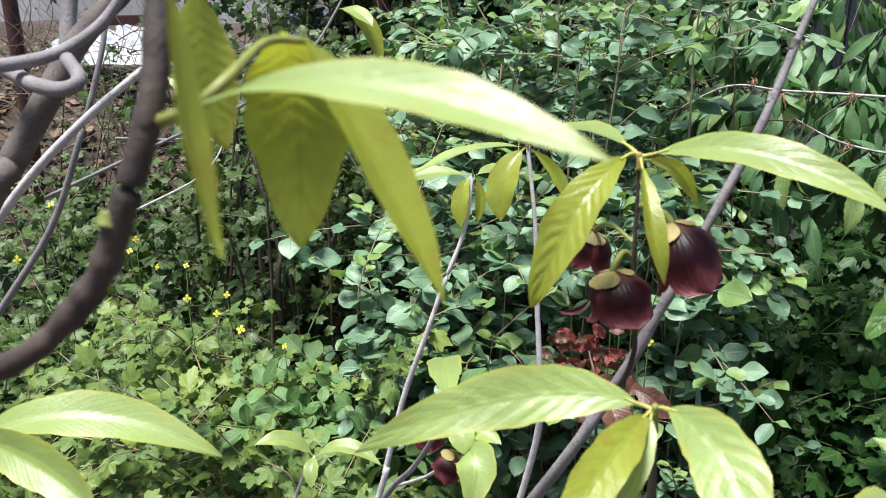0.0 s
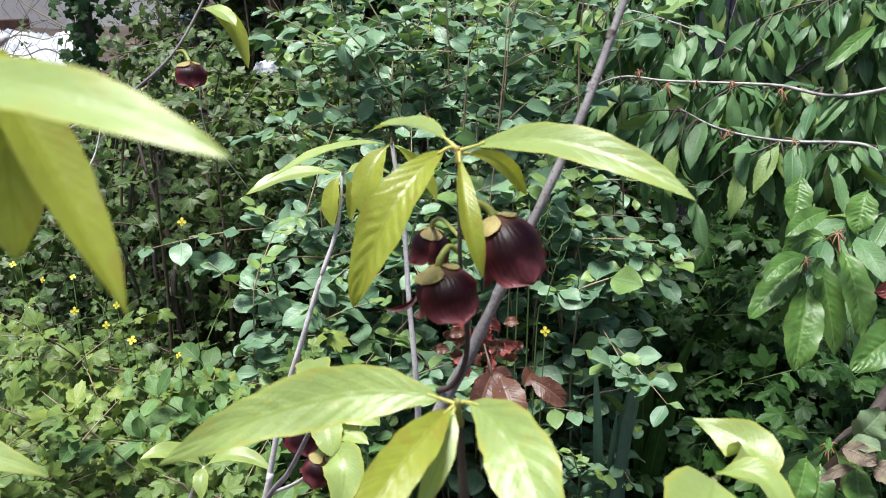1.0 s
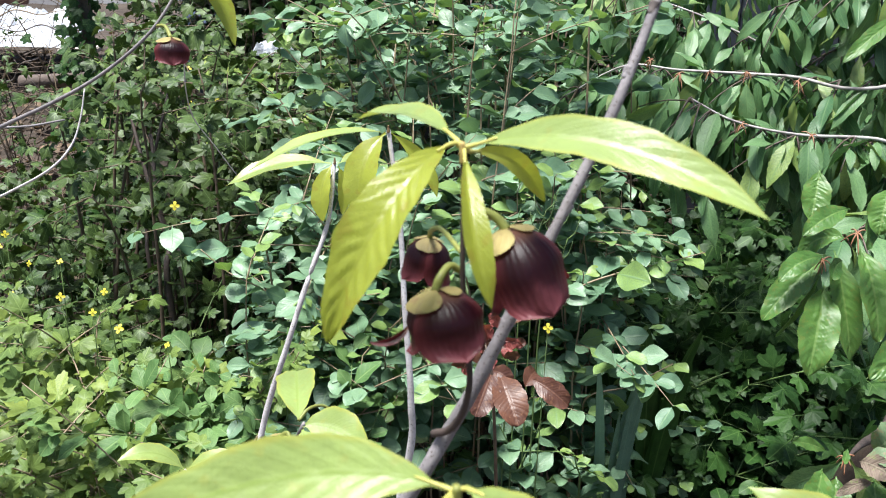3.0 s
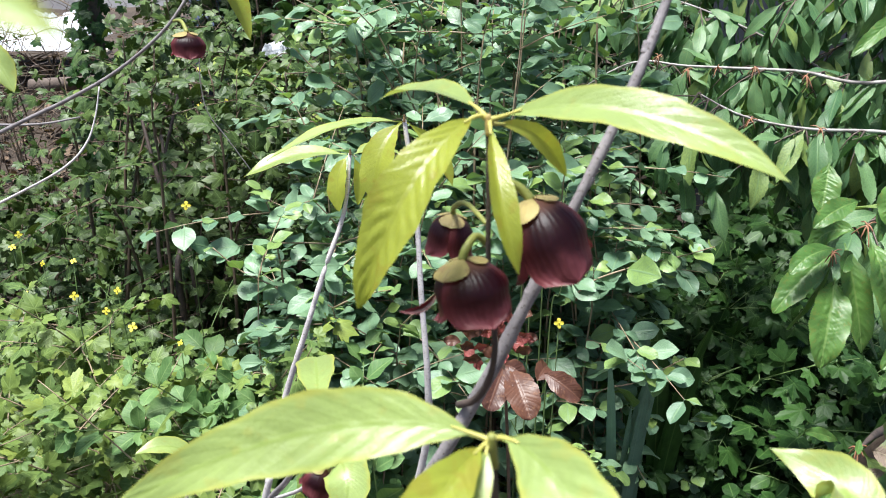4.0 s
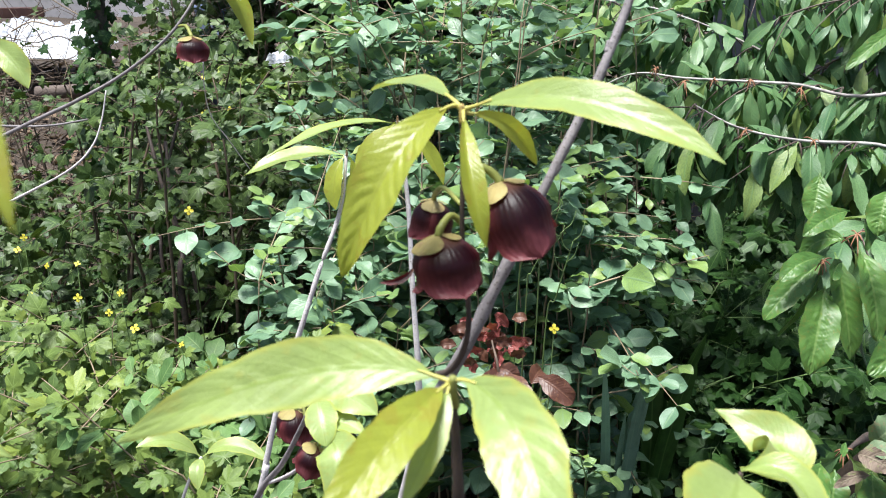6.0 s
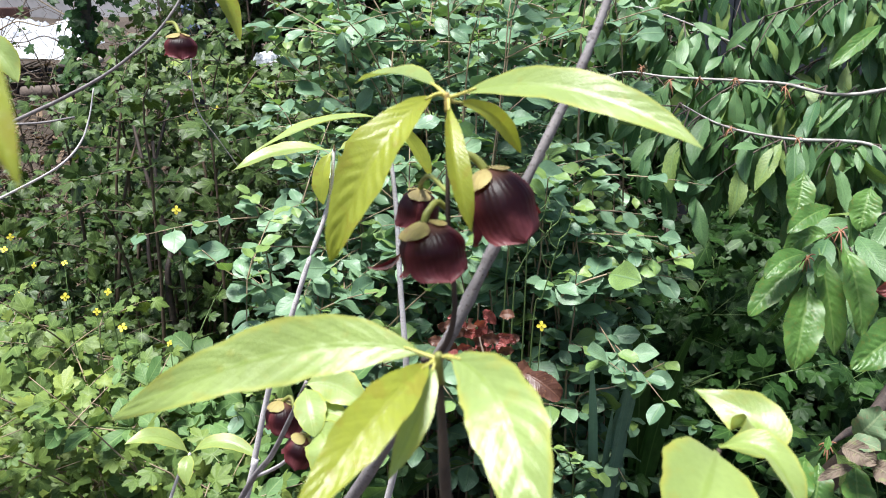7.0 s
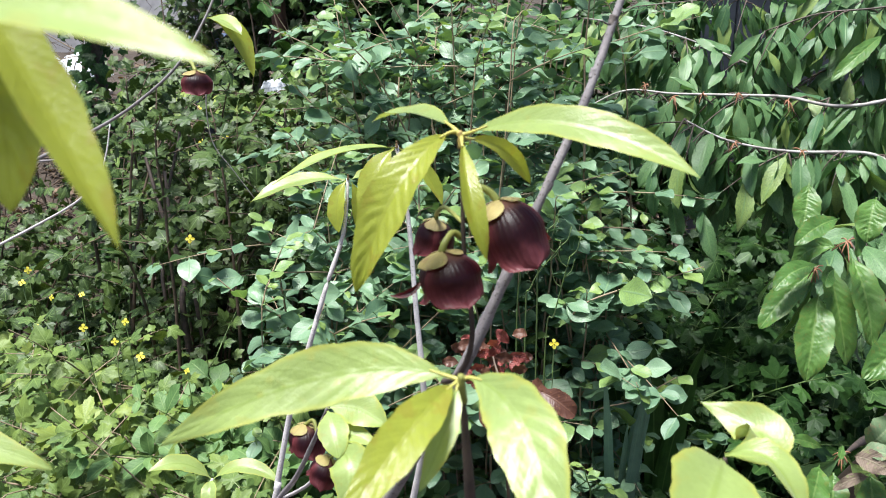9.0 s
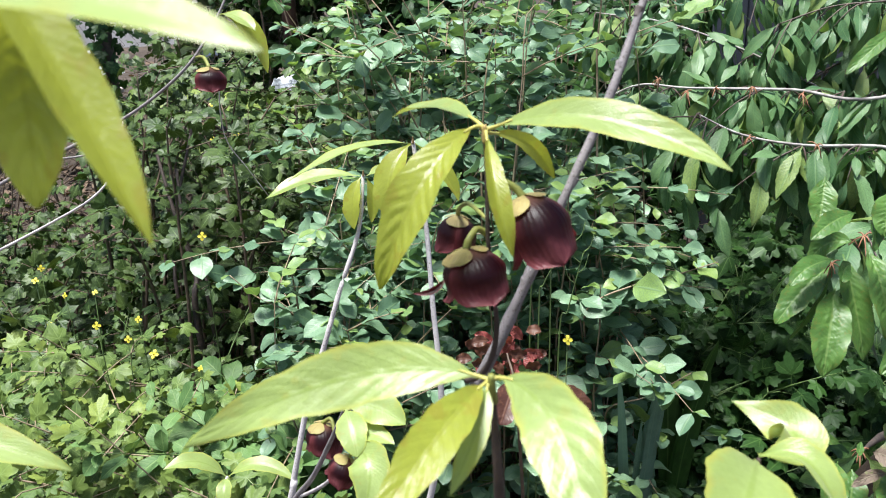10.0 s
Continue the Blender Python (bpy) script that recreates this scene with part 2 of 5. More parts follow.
BARK_BROWN = rough_material("brown_grey_bark", (0.17, 0.14, 0.125), (0.11, 0.09, 0.082), 70, 0.75, 0.5, 0.001, spots=(0.07, 0.055, 0.05))
BARK_DARK = rough_material("dark_bark", (0.085, 0.06, 0.05), (0.05, 0.038, 0.034), 110, 0.7, 0.5, 0.001)
BARK_CHERRY = rough_material("cherry_bark", (0.12, 0.085, 0.065), (0.065, 0.045, 0.038), 40, 0.55, 0.6, 0.002)
TAN_TWIG = rough_material("tan_twig", (0.34, 0.26, 0.17), (0.22, 0.16, 0.10), 60, 0.6, 0.3, 0.001)
BOUGH = rough_material("silvery_bark", (0.44, 0.41, 0.39), (0.22, 0.19, 0.18), 45, 0.5, 0.5, 0.002)
TWIG = rough_material("brown_twig", (0.16, 0.11, 0.075), (0.10, 0.07, 0.05), 60, 0.7, 0.4, 0.001)
STEM_GREEN = rough_material("green_stem", (0.14, 0.22, 0.06), (0.10, 0.15, 0.05), 50, 0.6, 0.2, 0.0005)
SEPAL_BARK = rough_material("rusty_bud", (0.22, 0.14, 0.06), (0.17, 0.11, 0.05), 200, 0.8, 0.4, 0.0004)
FRUIT_STALK = rough_material("red_stalk", (0.34, 0.15, 0.08), (0.26, 0.13, 0.07), 80, 0.55, 0.2, 0.0005)
SOIL = rough_material("soil", (0.040, 0.029, 0.022), (0.072, 0.054, 0.042), 3.0, 0.95, 0.8, 0.03)


# ---- builders ----
rng = random.Random(7)


def thing(name, base, label, category, group=""):
    ob = new(name)
    ob.location = base
    return tagged(ob, label, category, group)


def mesh_of(name, verts, faces, uvs=None, smooth=True):
    me = bpy.data.meshes.new(name)
    me.from_pydata([tuple(v) for v in verts], [], faces)
    if uvs is not None:
        layer = me.uv_layers.new(name="leaf")
        order = np.zeros(len(me.loops), dtype=np.int32)
        me.loops.foreach_get("vertex_index", order)
        layer.data.foreach_set("uv", np.asarray(uvs, dtype=np.float32)[order].ravel())
    if smooth:
        me.polygons.foreach_set("use_smooth", [True] * len(me.polygons))
    me.update()
    return me


def world_of(ob):
    m = ob.matrix_basis.copy()
    while ob.parent:
        m = ob.parent.matrix_basis @ m
        ob = ob.parent
    return m


def part(name, me, mat, parent, label="", kind="", m=None):
    """One mesh object under a thing or a part; the mesh (or the pose m) is given in world space."""
    ob = new(name, me)
    if mat is not None and not me.materials:
        me.materials.append(mat)
    ob.parent = parent
    ob.matrix_basis = world_of(parent).inverted() @ (m if m is not None else Matrix())
    return tagged(ob, label, "", "", kind)


def spline(points, steps):
    """Points on a Catmull-Rom curve."""
    p = np.array(points, dtype=float)
    p = np.vstack([2 * p[0] - p[1], p, 2 * p[-1] - p[-2]])
    out = []
    for i in range(1, len(p) - 2):
        for k in range(steps):
            s = k / steps
            out.append(0.5 * (2 * p[i] + (p[i + 1] - p[i - 1]) * s + (2 * p[i - 1] - 5 * p[i] + 4 * p[i + 1] - p[i + 2]) * s * s
                              + (3 * p[i] - p[i - 1] - 3 * p[i + 1] + p[i + 2]) * s ** 3))
    out.append(p[-2])
    return np.array(out)


def tube_data(points, r0, r1, sides=8, knots=0.0, seed=0):
    """A tapered, slightly knotty round stem along points: verts and faces."""
    p = np.asarray(points, dtype=float)
    n = len(p)
    d = np.gradient(p, axis=0)
    d /= np.linalg.norm(d, axis=1)[:, None] + 1e-9
    a = np.cross(d, (0.31, 0.17, 0.93))
    flat = np.linalg.norm(a, axis=1) < 0.05
    a[flat] = np.cross(d[flat], (1.0, 0.1, 0.0))
    a /= np.linalg.norm(a, axis=1)[:, None]
    c = np.cross(d, a)
    r = np.linspace(r0, r1, n)
    rr = random.Random(seed)
    if knots:
        bumps = np.array([knots * (rr.random() - 0.35) * (2.6 if rr.random() < 0.16 else 0.35) for _ in range(n)])
        r = r * (1 + np.convolve(np.pad(bumps, 1, mode="edge"), (0.25, 0.5, 0.25), "valid"))
    ang = np.arange(sides) * 2 * math.pi / sides
    ring = a[:, None, :] * np.cos(ang)[None, :, None] + c[:, None, :] * np.sin(ang)[None, :, None]
    v = (p[:, None, :] + ring * r[:, None, None]).reshape(-1, 3)
    faces = [(i * sides + k, i * sides + (k + 1) % sides, (i + 1) * sides + (k + 1) % sides, (i + 1) * sides + k) for i in range(n - 1) for k in range(sides)]
    faces += [tuple(range(sides))[::-1], tuple(range((n - 1) * sides, n * sides))]
    return v, faces


def tube(name, points, r0, r1, mat, parent, sides=10, steps=8, knots=0.25, label="", seed=0):
    v, f = tube_data(spline(points, steps), r0, r1, sides, knots, seed)
    return part(name, mesh_of(name, v, f), mat, parent, label)


def outline(s, widest=0.5, tip=1.0, base=0.8):
    """Half width of a leaf at s from stalk (0) to tip (1), 1 at the widest place."""
    if s < widest:
        return math.sin(0.5 * math.pi * s / widest) ** base
    q = (s - widest) / (1 - widest)
    return max(0.0, math.cos(0.5 * math.pi * q)) ** tip


def blade(name, base, ctrl, tip, up, width, mat, parent, widest=0.55, fold=0.35, waves=0.05, sharp=0.9, stalk=0.06, label="", seed=0, cup=0.0, rows=26, cols=8, teeth=0.0, quilt=0.009, puckers=11, crinkle=0.0):
    """A long leaf whose midrib is a curve from base by ctrl to tip; up is the side that it turns to the sky."""
    b, c, e = (np.array(q, dtype=float) for q in (base, ctrl, tip))
    up = np.array(up, dtype=float)
    rr = random.Random(seed)
    ph = rr.random() * 6
    verts, uvs = [], []
    for i in range(rows + 1):
        s = i / rows
        p = (1 - s) ** 2 * b + 2 * s * (1 - s) * c + s * s * e
        d = 2 * (1 - s) * (c - b) + 2 * s * (e - c)
        d /= np.linalg.norm(d) + 1e-9
        side = np.cross(up, d)
        side /= np.linalg.norm(side) + 1e-9
        nor = np.cross(d, side)
        q = (s - stalk) / (1 - stalk)
        w = width * 0.5 * (max(outline(q, widest, sharp), 0.07 if s < 0.3 else 0.02) if q > 0 else 0.07)
        w *= 1 + 0.035 * math.sin(s * 23 + ph) + 0.02 * math.sin(s * 51 + ph)
        for k in range(cols + 1):
            v = 2 * k / cols - 1
            rise = abs(v) * w * fold - cup * w * v * v + waves * width * math.sin(s * 15 + ph + (1.7 if v > 0 else 0)) * v * v * (0.3 + s)
            ribs = quilt * width * math.sin((s * puckers - abs(v) * 2.2 + 0.5 * noise.noise(Vector((s * 6, (1 if v > 0 else -1) * 3.1, seed * 1.3)))) * 6.2832) * abs(v) * (1 - abs(v)) ** 1.3 * 4.6
            ribs *= min(1.0, s * 3.5) ** 1.5 * max(0.0, 0.6 + 0.9 * noise.noise(Vector((s * 7, v * 2.5, seed * 3.7))))
            ribs += crinkle * width * noise.noise(Vector((s * 30 - abs(v) * 7, v * 3.0 + (7 if v > 0 else 0), seed * 2.3))) * math.exp(-(abs(v) / 0.55) ** 2) * min(1.0, abs(v) * 5)
            edge = 1 + (teeth if i % 2 else -teeth) * (abs(v) == 1)
            verts.append(p + side * (v * w * edge) + nor * (rise + ribs))
            uvs.append((s, 0.5 + 0.5 * v))
    faces = [(i * (cols + 1) + k, i * (cols + 1) + k + 1, (i + 1) * (cols + 1) + k + 1, (i + 1) * (cols + 1) + k) for i in range(rows) for k in range(cols)]
    return part(name, mesh_of(name, verts, faces, uvs), mat, parent, label)


def leaf_template(kind, seed=0, rows=10, cols=6):
    """A leaf of length 1 along +x from the stalk's foot, face to +z: verts, faces, uvs."""
    rr = random.Random(seed)
    verts, uvs, faces = [], [], []
    bend, fold, twist = rr.uniform(0.1, 0.6), rr.uniform(0.04, 0.26), rr.uniform(-0.3, 0.3)
    ph = rr.random() * 6
    if kind in ("ovate", "long"):
        wide, widest, sharp, base, stalk = {"ovate": (0.58, 0.47, 0.80, 0.68, 0.12), "long": (0.28, 0.48, 0.92, 0.7, 0.12)}[kind]
        wide *= rr.uniform(0.88, 1.12)
        teeth = {"ovate": 0.0, "long": 0.05}[kind]
        if kind == "long":
            rows, cols = (18, 6) if rows > 8 else (9, 4)
            bend = rr.uniform(0.3, 0.9)
        for i in range(rows + 1):
            s = i / rows
            q = max(0.0, (s - stalk) / (1 - stalk))
            w = 0.5 * wide * max(outline(q, widest, sharp, base), 0.02)
            if s < stalk:
                w = 0.011
            a = bend * s
            x, z = math.sin(a) / bend if bend > 0.02 else s, -(1 - math.cos(a)) / bend if bend > 0.02 else 0
            for k in range(cols + 1):
                v = 2 * k / cols - 1
                edge = 1 + (teeth * (1 if i % 2 else -1) if abs(v) == 1 else 0)
                y = v * w * edge
                rise = abs(v) * w * fold + 0.03 * math.sin(s * 11 + ph + (2 if v > 0 else 0)) * v * v * wide * 2 + 0.011 * math.sin((s * 9 - abs(v) * 1.6 + 0.3 * math.sin(s * 9 + ph * 2)) * 6.2832) * abs(v) * (1 - abs(v)) * 4 * wide
                rise += twist * y * s
                verts.append((x + rise * math.sin(a), y, z + rise * math.cos(a)))
                uvs.append((s, 0.5 + 0.5 * v))
        faces = [(i * (cols + 1) + k, i * (cols + 1) + k + 1, (i + 1) * (cols + 1) + k + 1, (i + 1) * (cols + 1) + k) for i in range(rows) for k in range(cols)]
    else:
        # a lobed leaf: a fan round the stalk's end, with pointed, toothed lobes
        stalk, n, rings = 0.26, 52 if rows > 8 else 30, 2 if rows > 8 else 1
        cx = stalk + 0.05
        reach = {"lobed": 0.46, "trefoil": 0.40}[kind] * rr.uniform(0.92, 1.08)
        lobes = {"lobed": ((0, 1.0), (0.92, 0.86), (-0.92, 0.86), (1.85, 0.58), (-1.85, 0.58)), "trefoil": ((0, 1.0), (1.25, 0.95), (-1.25, 0.95))}[kind]
        slim, wide = {"lobed": (0.40, 0.50), "trefoil": (0.62, 0.58)}[kind]
        lobes = [(a0 + rr.uniform(-0.08, 0.08), n0 * rr.uniform(0.9, 1.1)) for a0, n0 in lobes]
        verts.append((cx, 0, 0))
        uvs.append((0.25, 0.5))
        for j in range(1, rings + 1):
            f = (0.5, 1.0)[j - 1] if rings == 2 else 1.0
            for k in range(n + 1):
                a = (k / n * 2 - 1) * 2.85
                off, r = 9.0, 0.0
                for a0, n0 in lobes:
                    t0 = abs(a - a0) / wide
                    r = max(r, n0 * (1 - slim * min(1.0, t0) ** 1.15) - 0.3 * max(0.0, t0 - 1.0))
                    off = min(off, abs(a - a0))
                r = reach * max(r, 0.22) * (1 + 0.05 * math.sin(a * 1.5 + ph)) * (1.05 if k % 2 else 0.95)
                r = r if f == 1.0 else 0.55 * r + 0.06
                x, y = cx + math.cos(a) * r * f * 1.25, math.sin(a) * r * f * 1.1
                z = -bend * 0.5 * f * f * (r / reach) + 0.05 * f * min(0.5, off) * 2 - 0.03 + 0.035 * f * math.sin(a * 2 + ph) + fold * 0.4 * abs(y)
                verts.append((x, y, z))
                uvs.append((0.25 + 0.75 * f, 0.5 + 0.5 * min(1.0, off / 0.46)))
        w = n + 1
        faces = [(0, 1 + k, 2 + k) for k in range(n)]
        for j in range(rings - 1):
            faces += [(1 + j * w + k, 1 + (j + 1) * w + k, 1 + (j + 1) * w + k + 1, 1 + j * w + k + 1) for k in range(n)]
        o = len(verts)
        for x in (0, cx):
            for y in (-0.011, 0.011):
                verts.append((x, y, -0.004))
                uvs.append((0.1, 0.5))
        faces.append((o, o + 2, o + 3, o + 1))
    return np.array(verts, dtype=float), faces, np.array(uvs, dtype=float)


TEMPLATES = {kind: [leaf_template(kind, 31 * i + 5) for i in range(5)] for kind in ("ovate", "long", "lobed", "trefoil")}
SPARSE = {kind: [leaf_template(kind, 17 * i + 3, 8, 4) for i in range(7)] for kind in ("ovate", "long", "lobed", "trefoil")}


def leaf_pose(p, d, n, size):
    """Columns of a leaf's pose: along d, face to n."""
    d = np.array(d, dtype=float)
    d /= np.linalg.norm(d) + 1e-9
    n = np.array(n, dtype=float)
    y = np.cross(n, d)
    y /= np.linalg.norm(y) + 1e-9
    z = np.cross(d, y)
    return np.column_stack([d * size, y * size, z * size, np.array(p, dtype=float)])


def stuff_mesh(name, kind, poses):
    """Many leaves joined into one mesh."""
    vs, fs, us, o = [], [], [], 0
    for i, m in enumerate(poses):
        v, f, u = SPARSE[kind][i % 7]
        vs.append(v @ m[:, :3].T + m[:, 3])
        us.append(u)
        fs.extend(tuple(q + o for q in face) for face in f)
        o += len(v)
    return mesh_of(name, np.vstack(vs), fs, np.vstack(us))


def matrix_of(m):
    return Matrix([list(r) for r in m] + [[0, 0, 0, 1]])


SHARED = {}


def shared_leaf(kind, i, mat):
    key = (kind, i % 5, mat.name)
    if key not in SHARED:
        v, f, u = TEMPLATES[kind][i % 5]
        SHARED[key] = mesh_of("leaf", v, f, u)
        SHARED[key].materials.append(mat)
    return SHARED[key]


def hang_leaves(owner, kind, mat, poses, singles, name="leaf"):
    """The leaves nearest to the path as parts, the rest as one mesh."""
    poses = sorted(poses, key=lambda m: m[1, 3] + 0.6 * abs(m[0, 3]) - 0.5 * m[2, 3])
    for i, m in enumerate(poses[:singles]):
        part(name, shared_leaf(kind, i, mat), mat, owner, m=matrix_of(m))
    if len(poses) > singles:
        part("foliage", stuff_mesh("foliage", kind, poses[singles:]), mat, owner, kind="stuff")


def stems_mesh(runs, sides=5):
    vs, fs, o = [], [], 0
    for pts, r0, r1 in runs:
        v, f = tube_data(pts, r0, r1, sides)
        vs.append(v)
        fs.extend(tuple(q + o for q in face) for face in f)
        o += len(v)
    return mesh_of("twigs", np.vstack(vs), fs)


def leafy(points, gap, size, start, droop, spread, r, face=(0.0, -0.35, 1.0), pairs=True, loose=0.33, out=(0.0, 0.0, 0.0), rows_two=False):
    """Leaves along the last stretch of a twig."""
    p = np.asarray(points)
    seg = np.linalg.norm(np.diff(p, axis=0), axis=1)
    run = np.concatenate([[0], np.cumsum(seg)])
    found, s, flip = [], run[-1] * start, r.uniform(-0.3, 0.3) if rows_two else r.random() * 6
    while s < run[-1]:
        i = min(np.searchsorted(run, s), len(p) - 1)
        d = p[i] - p[i - 1]
        d /= np.linalg.norm(d) + 1e-9
        a = np.cross(d, (0.1, 0.2, 1.0))
        a /= np.linalg.norm(a) + 1e-9
        c = np.cross(a, d)
        flip += math.pi if rows_two else 1.6 if pairs else 2.4
        for turn in ((0, math.pi) if pairs else (0,)):
            q = flip + turn + r.uniform(-0.4, 0.4)
            out_d = (a * math.cos(q) + c * math.sin(q)) * spread + d * 0.55 + np.array((0, 0, -droop)) + np.array(out) + np.array([r.gauss(0, 0.15) for _ in range(3)])
            nor = np.array(face) + np.array([r.gauss(0, loose) for _ in range(3)])
            k = size * r.uniform(0.55, 1.25) * (0.75 + 0.35 * min(1, (run[-1] - s) / (run[-1] * 0.4 + 1e-6)))
            found.append(leaf_pose(p[i], out_d, nor, k))
        s += gap * r.uniform(0.7, 1.3)
    return found


def arch(base, top, lean, r, wobble=0.04, n=9):
    """A stem that rises from base and leans over to top."""
    b, e = np.array(base, dtype=float), np.array(top, dtype=float)
    c = np.array((b[0] * (1 - lean) + e[0] * lean, b[1] * (1 - lean) + e[1] * lean, b[2] + (e[2] - b[2]) * (0.75 + 0.5 * (1 - lean))))
    pts = []
    w = np.zeros(3)
    for i in range(n + 1):
        s = i / n
        w = w + np.array([r.gauss(0, wobble / n) for _ in range(3)])
        pts.append((1 - s) ** 2 * b + 2 * s * (1 - s) * c + s * s * e + w)
    return np.array(pts)


def box_point(lo, hi, r):
    return [r.uniform(a, b2) for a, b2 in zip(lo, hi)]


def bush(name, label, category, base, foot, lo, hi, stems, kind, mat, size, gap, bark, singles=0, start=0.45, droop=0.15, spread=0.8, lean=0.4,
         branches=2, radius=0.004, seed=0, face=(0.0, -0.35, 1.0), pairs=True, group="", reach=0.22, canes=False, shoots=None):
    """A bush: stems from round its foot to tops within a box, each with side twigs, and leaves on their outer stretches."""
    r = random.Random(seed)
    group = group or {"flowering_shrub": "blue-green shrubs", "currant_bush": "currant bushes", "underwood": "undergrowth plants"}.get(name, "")
    owner = thing(name, base, label, category, group)
    runs, poses, tips = [], [], []
    for _ in range(stems):
        top = box_point(lo, hi, r)
        b2 = (base[0] + r.uniform(-foot, foot) + 0.55 * (top[0] - base[0]), base[1] + r.uniform(-foot, foot) + 0.55 * (top[1] - base[1]), ground_at(top[0], top[1]) - 0.02)
        pts = arch(b2, top, lean, r)
        if canes:
            v, f = tube_data(pts, radius * r.uniform(0.7, 1.3), 0.0009, 6)
            part("stem", mesh_of("stem", v, f), bark, owner)
        else:
            runs.append((pts, radius * r.uniform(0.7, 1.3), 0.0009))
        two = shoots is not None
        sprig = leafy(pts, gap * (0.5 if two else 1.0), size, start, droop, spread, r, face, pairs and not two, rows_two=two)
        young = 3 if two else 0
        poses += sprig[:len(sprig) - young]
        tips += sprig[len(sprig) - young:]
        for _ in range(branches):
            i = r.randint(4, 8)
            d = np.array([r.gauss(0, 1), r.gauss(0, 1), r.uniform(-0.1, 0.9)])
            d = d / np.linalg.norm(d) * reach * r.uniform(0.6, 1.3)
            side = np.array([pts[i] + d * s + np.array((0, 0, -0.12 * reach * s * s)) for s in np.linspace(0, 1, 5)])
            runs.append((side, 0.0018, 0.0007))
            sprig = leafy(side, gap * (0.5 if two else 1.0), size * 0.95, 0.15, droop, spread, r, face, pairs and not two, rows_two=two)
            young = 1 if two else 0
            poses += sprig[:len(sprig) - young]
            tips += sprig[len(sprig) - young:]
    if runs:
        part("twig_tangle", stems_mesh(runs), bark, owner, kind="stuff")
    hang_leaves(owner, kind, mat, poses, singles)
    if tips:
        hang_leaves(owner, kind, shoots, [np.column_stack([m[:, :3] * 0.8, m[:, 3]]) for m in tips], min(60, singles))
    return owner


def ground_at(x, y):
    """Height of the soil: level in front, a bank rising behind."""
    q = min(1.0, max(0.0, (y - 2.6) / 2.2))
    return 0.62 * q * q * (3 - 2 * q) + 0.02 * math.sin(x * 3.1 + y) + 0.015 * math.sin(y * 5.3 - x * 2)


# ---- ground ----
def build_ground():
    xs = sorted(set([-400, -60, -15] + [round(-5 + 0.2 * i, 2) for i in range(56)] + [15, 60, 400]))
    ys = sorted(set([-400, -60, -12] + [round(-4 + 0.2 * i, 2) for i in range(56)] + [15, 60, 400]))
    r = random.Random(3)
    verts = [(x, y, ground_at(x, y) + (r.uniform(-0.012, 0.012) if abs(x) < 6 and -4 < y < 8 else 0)) for y in ys for x in xs]
    w = len(xs)
    faces = [(j * w + i, j * w + i + 1, (j + 1) * w + i + 1, (j + 1) * w + i) for j in range(len(ys) - 1) for i in range(w - 1)]
    me = mesh_of("ground", verts, faces)
    me.materials.append(SOIL)
    tagged(new("ground", me), "dark crumbly garden soil with leaf litter", "ground", kind="structure")


build_ground()


# ---- the pawpaw tree ----
def petal_mesh(top, axis, right, radius, height, turn, half, flare, seed, reach=1.0, blunt=4.6):
    """A broad cupped petal of a hanging bell, or its upper stretch up to reach; top is where it leaves the stalk."""
    top, axis, right = (np.array(q, dtype=float) for q in (top, axis, right))
    axis = axis / np.linalg.norm(axis)
    right = right - axis * (right @ axis)
    right /= np.linalg.norm(right)
    front = np.cross(axis, right)
    rows, cols = 16, 16
    verts, uvs = [], []
    for i in range(rows + 1):
        q = i / rows
        s = q * reach
        belly = math.sin(min(1.0, s * 1.6) * math.pi / 2) ** 0.75
        rad = radius * (0.05 + 0.95 * belly) * (1 - 0.10 * max(0.0, s - 0.55) / 0.45 + flare * (max(0.0, s - 0.7) / 0.3) ** 2)
        spread = half * max(1 - max(0.0, (q - 0.42) / 0.58) ** blunt, 0.0) ** 0.5
        for k in range(cols + 1):
            v = 2 * k / cols - 1
            a = turn + v * spread
            h = height * (0.09 * s + 0.91 * s ** 1.34)
            ribs = 1 + 0.004 * math.cos(v * 17 + seed) * s + 0.05 * math.sin(v * 3.1 + seed * 1.7) * s + 0.04 * math.sin(q * 9 + v * 4 + seed) * s * s
            ribs += 0.05 * noise.noise(Vector((q * 4, v * 3, seed * 1.9))) * s + 0.10 * max(0.0, abs(v) - 0.7) * s
            h += height * 0.05 * noise.noise(Vector((v * 2.6, seed * 0.7, 2.0))) * s * s
            verts.append(top + axis * h + (right * math.cos(a) + front * math.sin(a)) * rad * ribs)
            uvs.append((s, 0.5 + 0.5 * v))
    faces = [(i * (cols + 1) + k, i * (cols + 1) + k + 1, (i + 1) * (cols + 1) + k + 1, (i + 1) * (cols + 1) + k) for i in range(rows) for k in range(cols)]
    return mesh_of("petal", verts, faces, uvs)


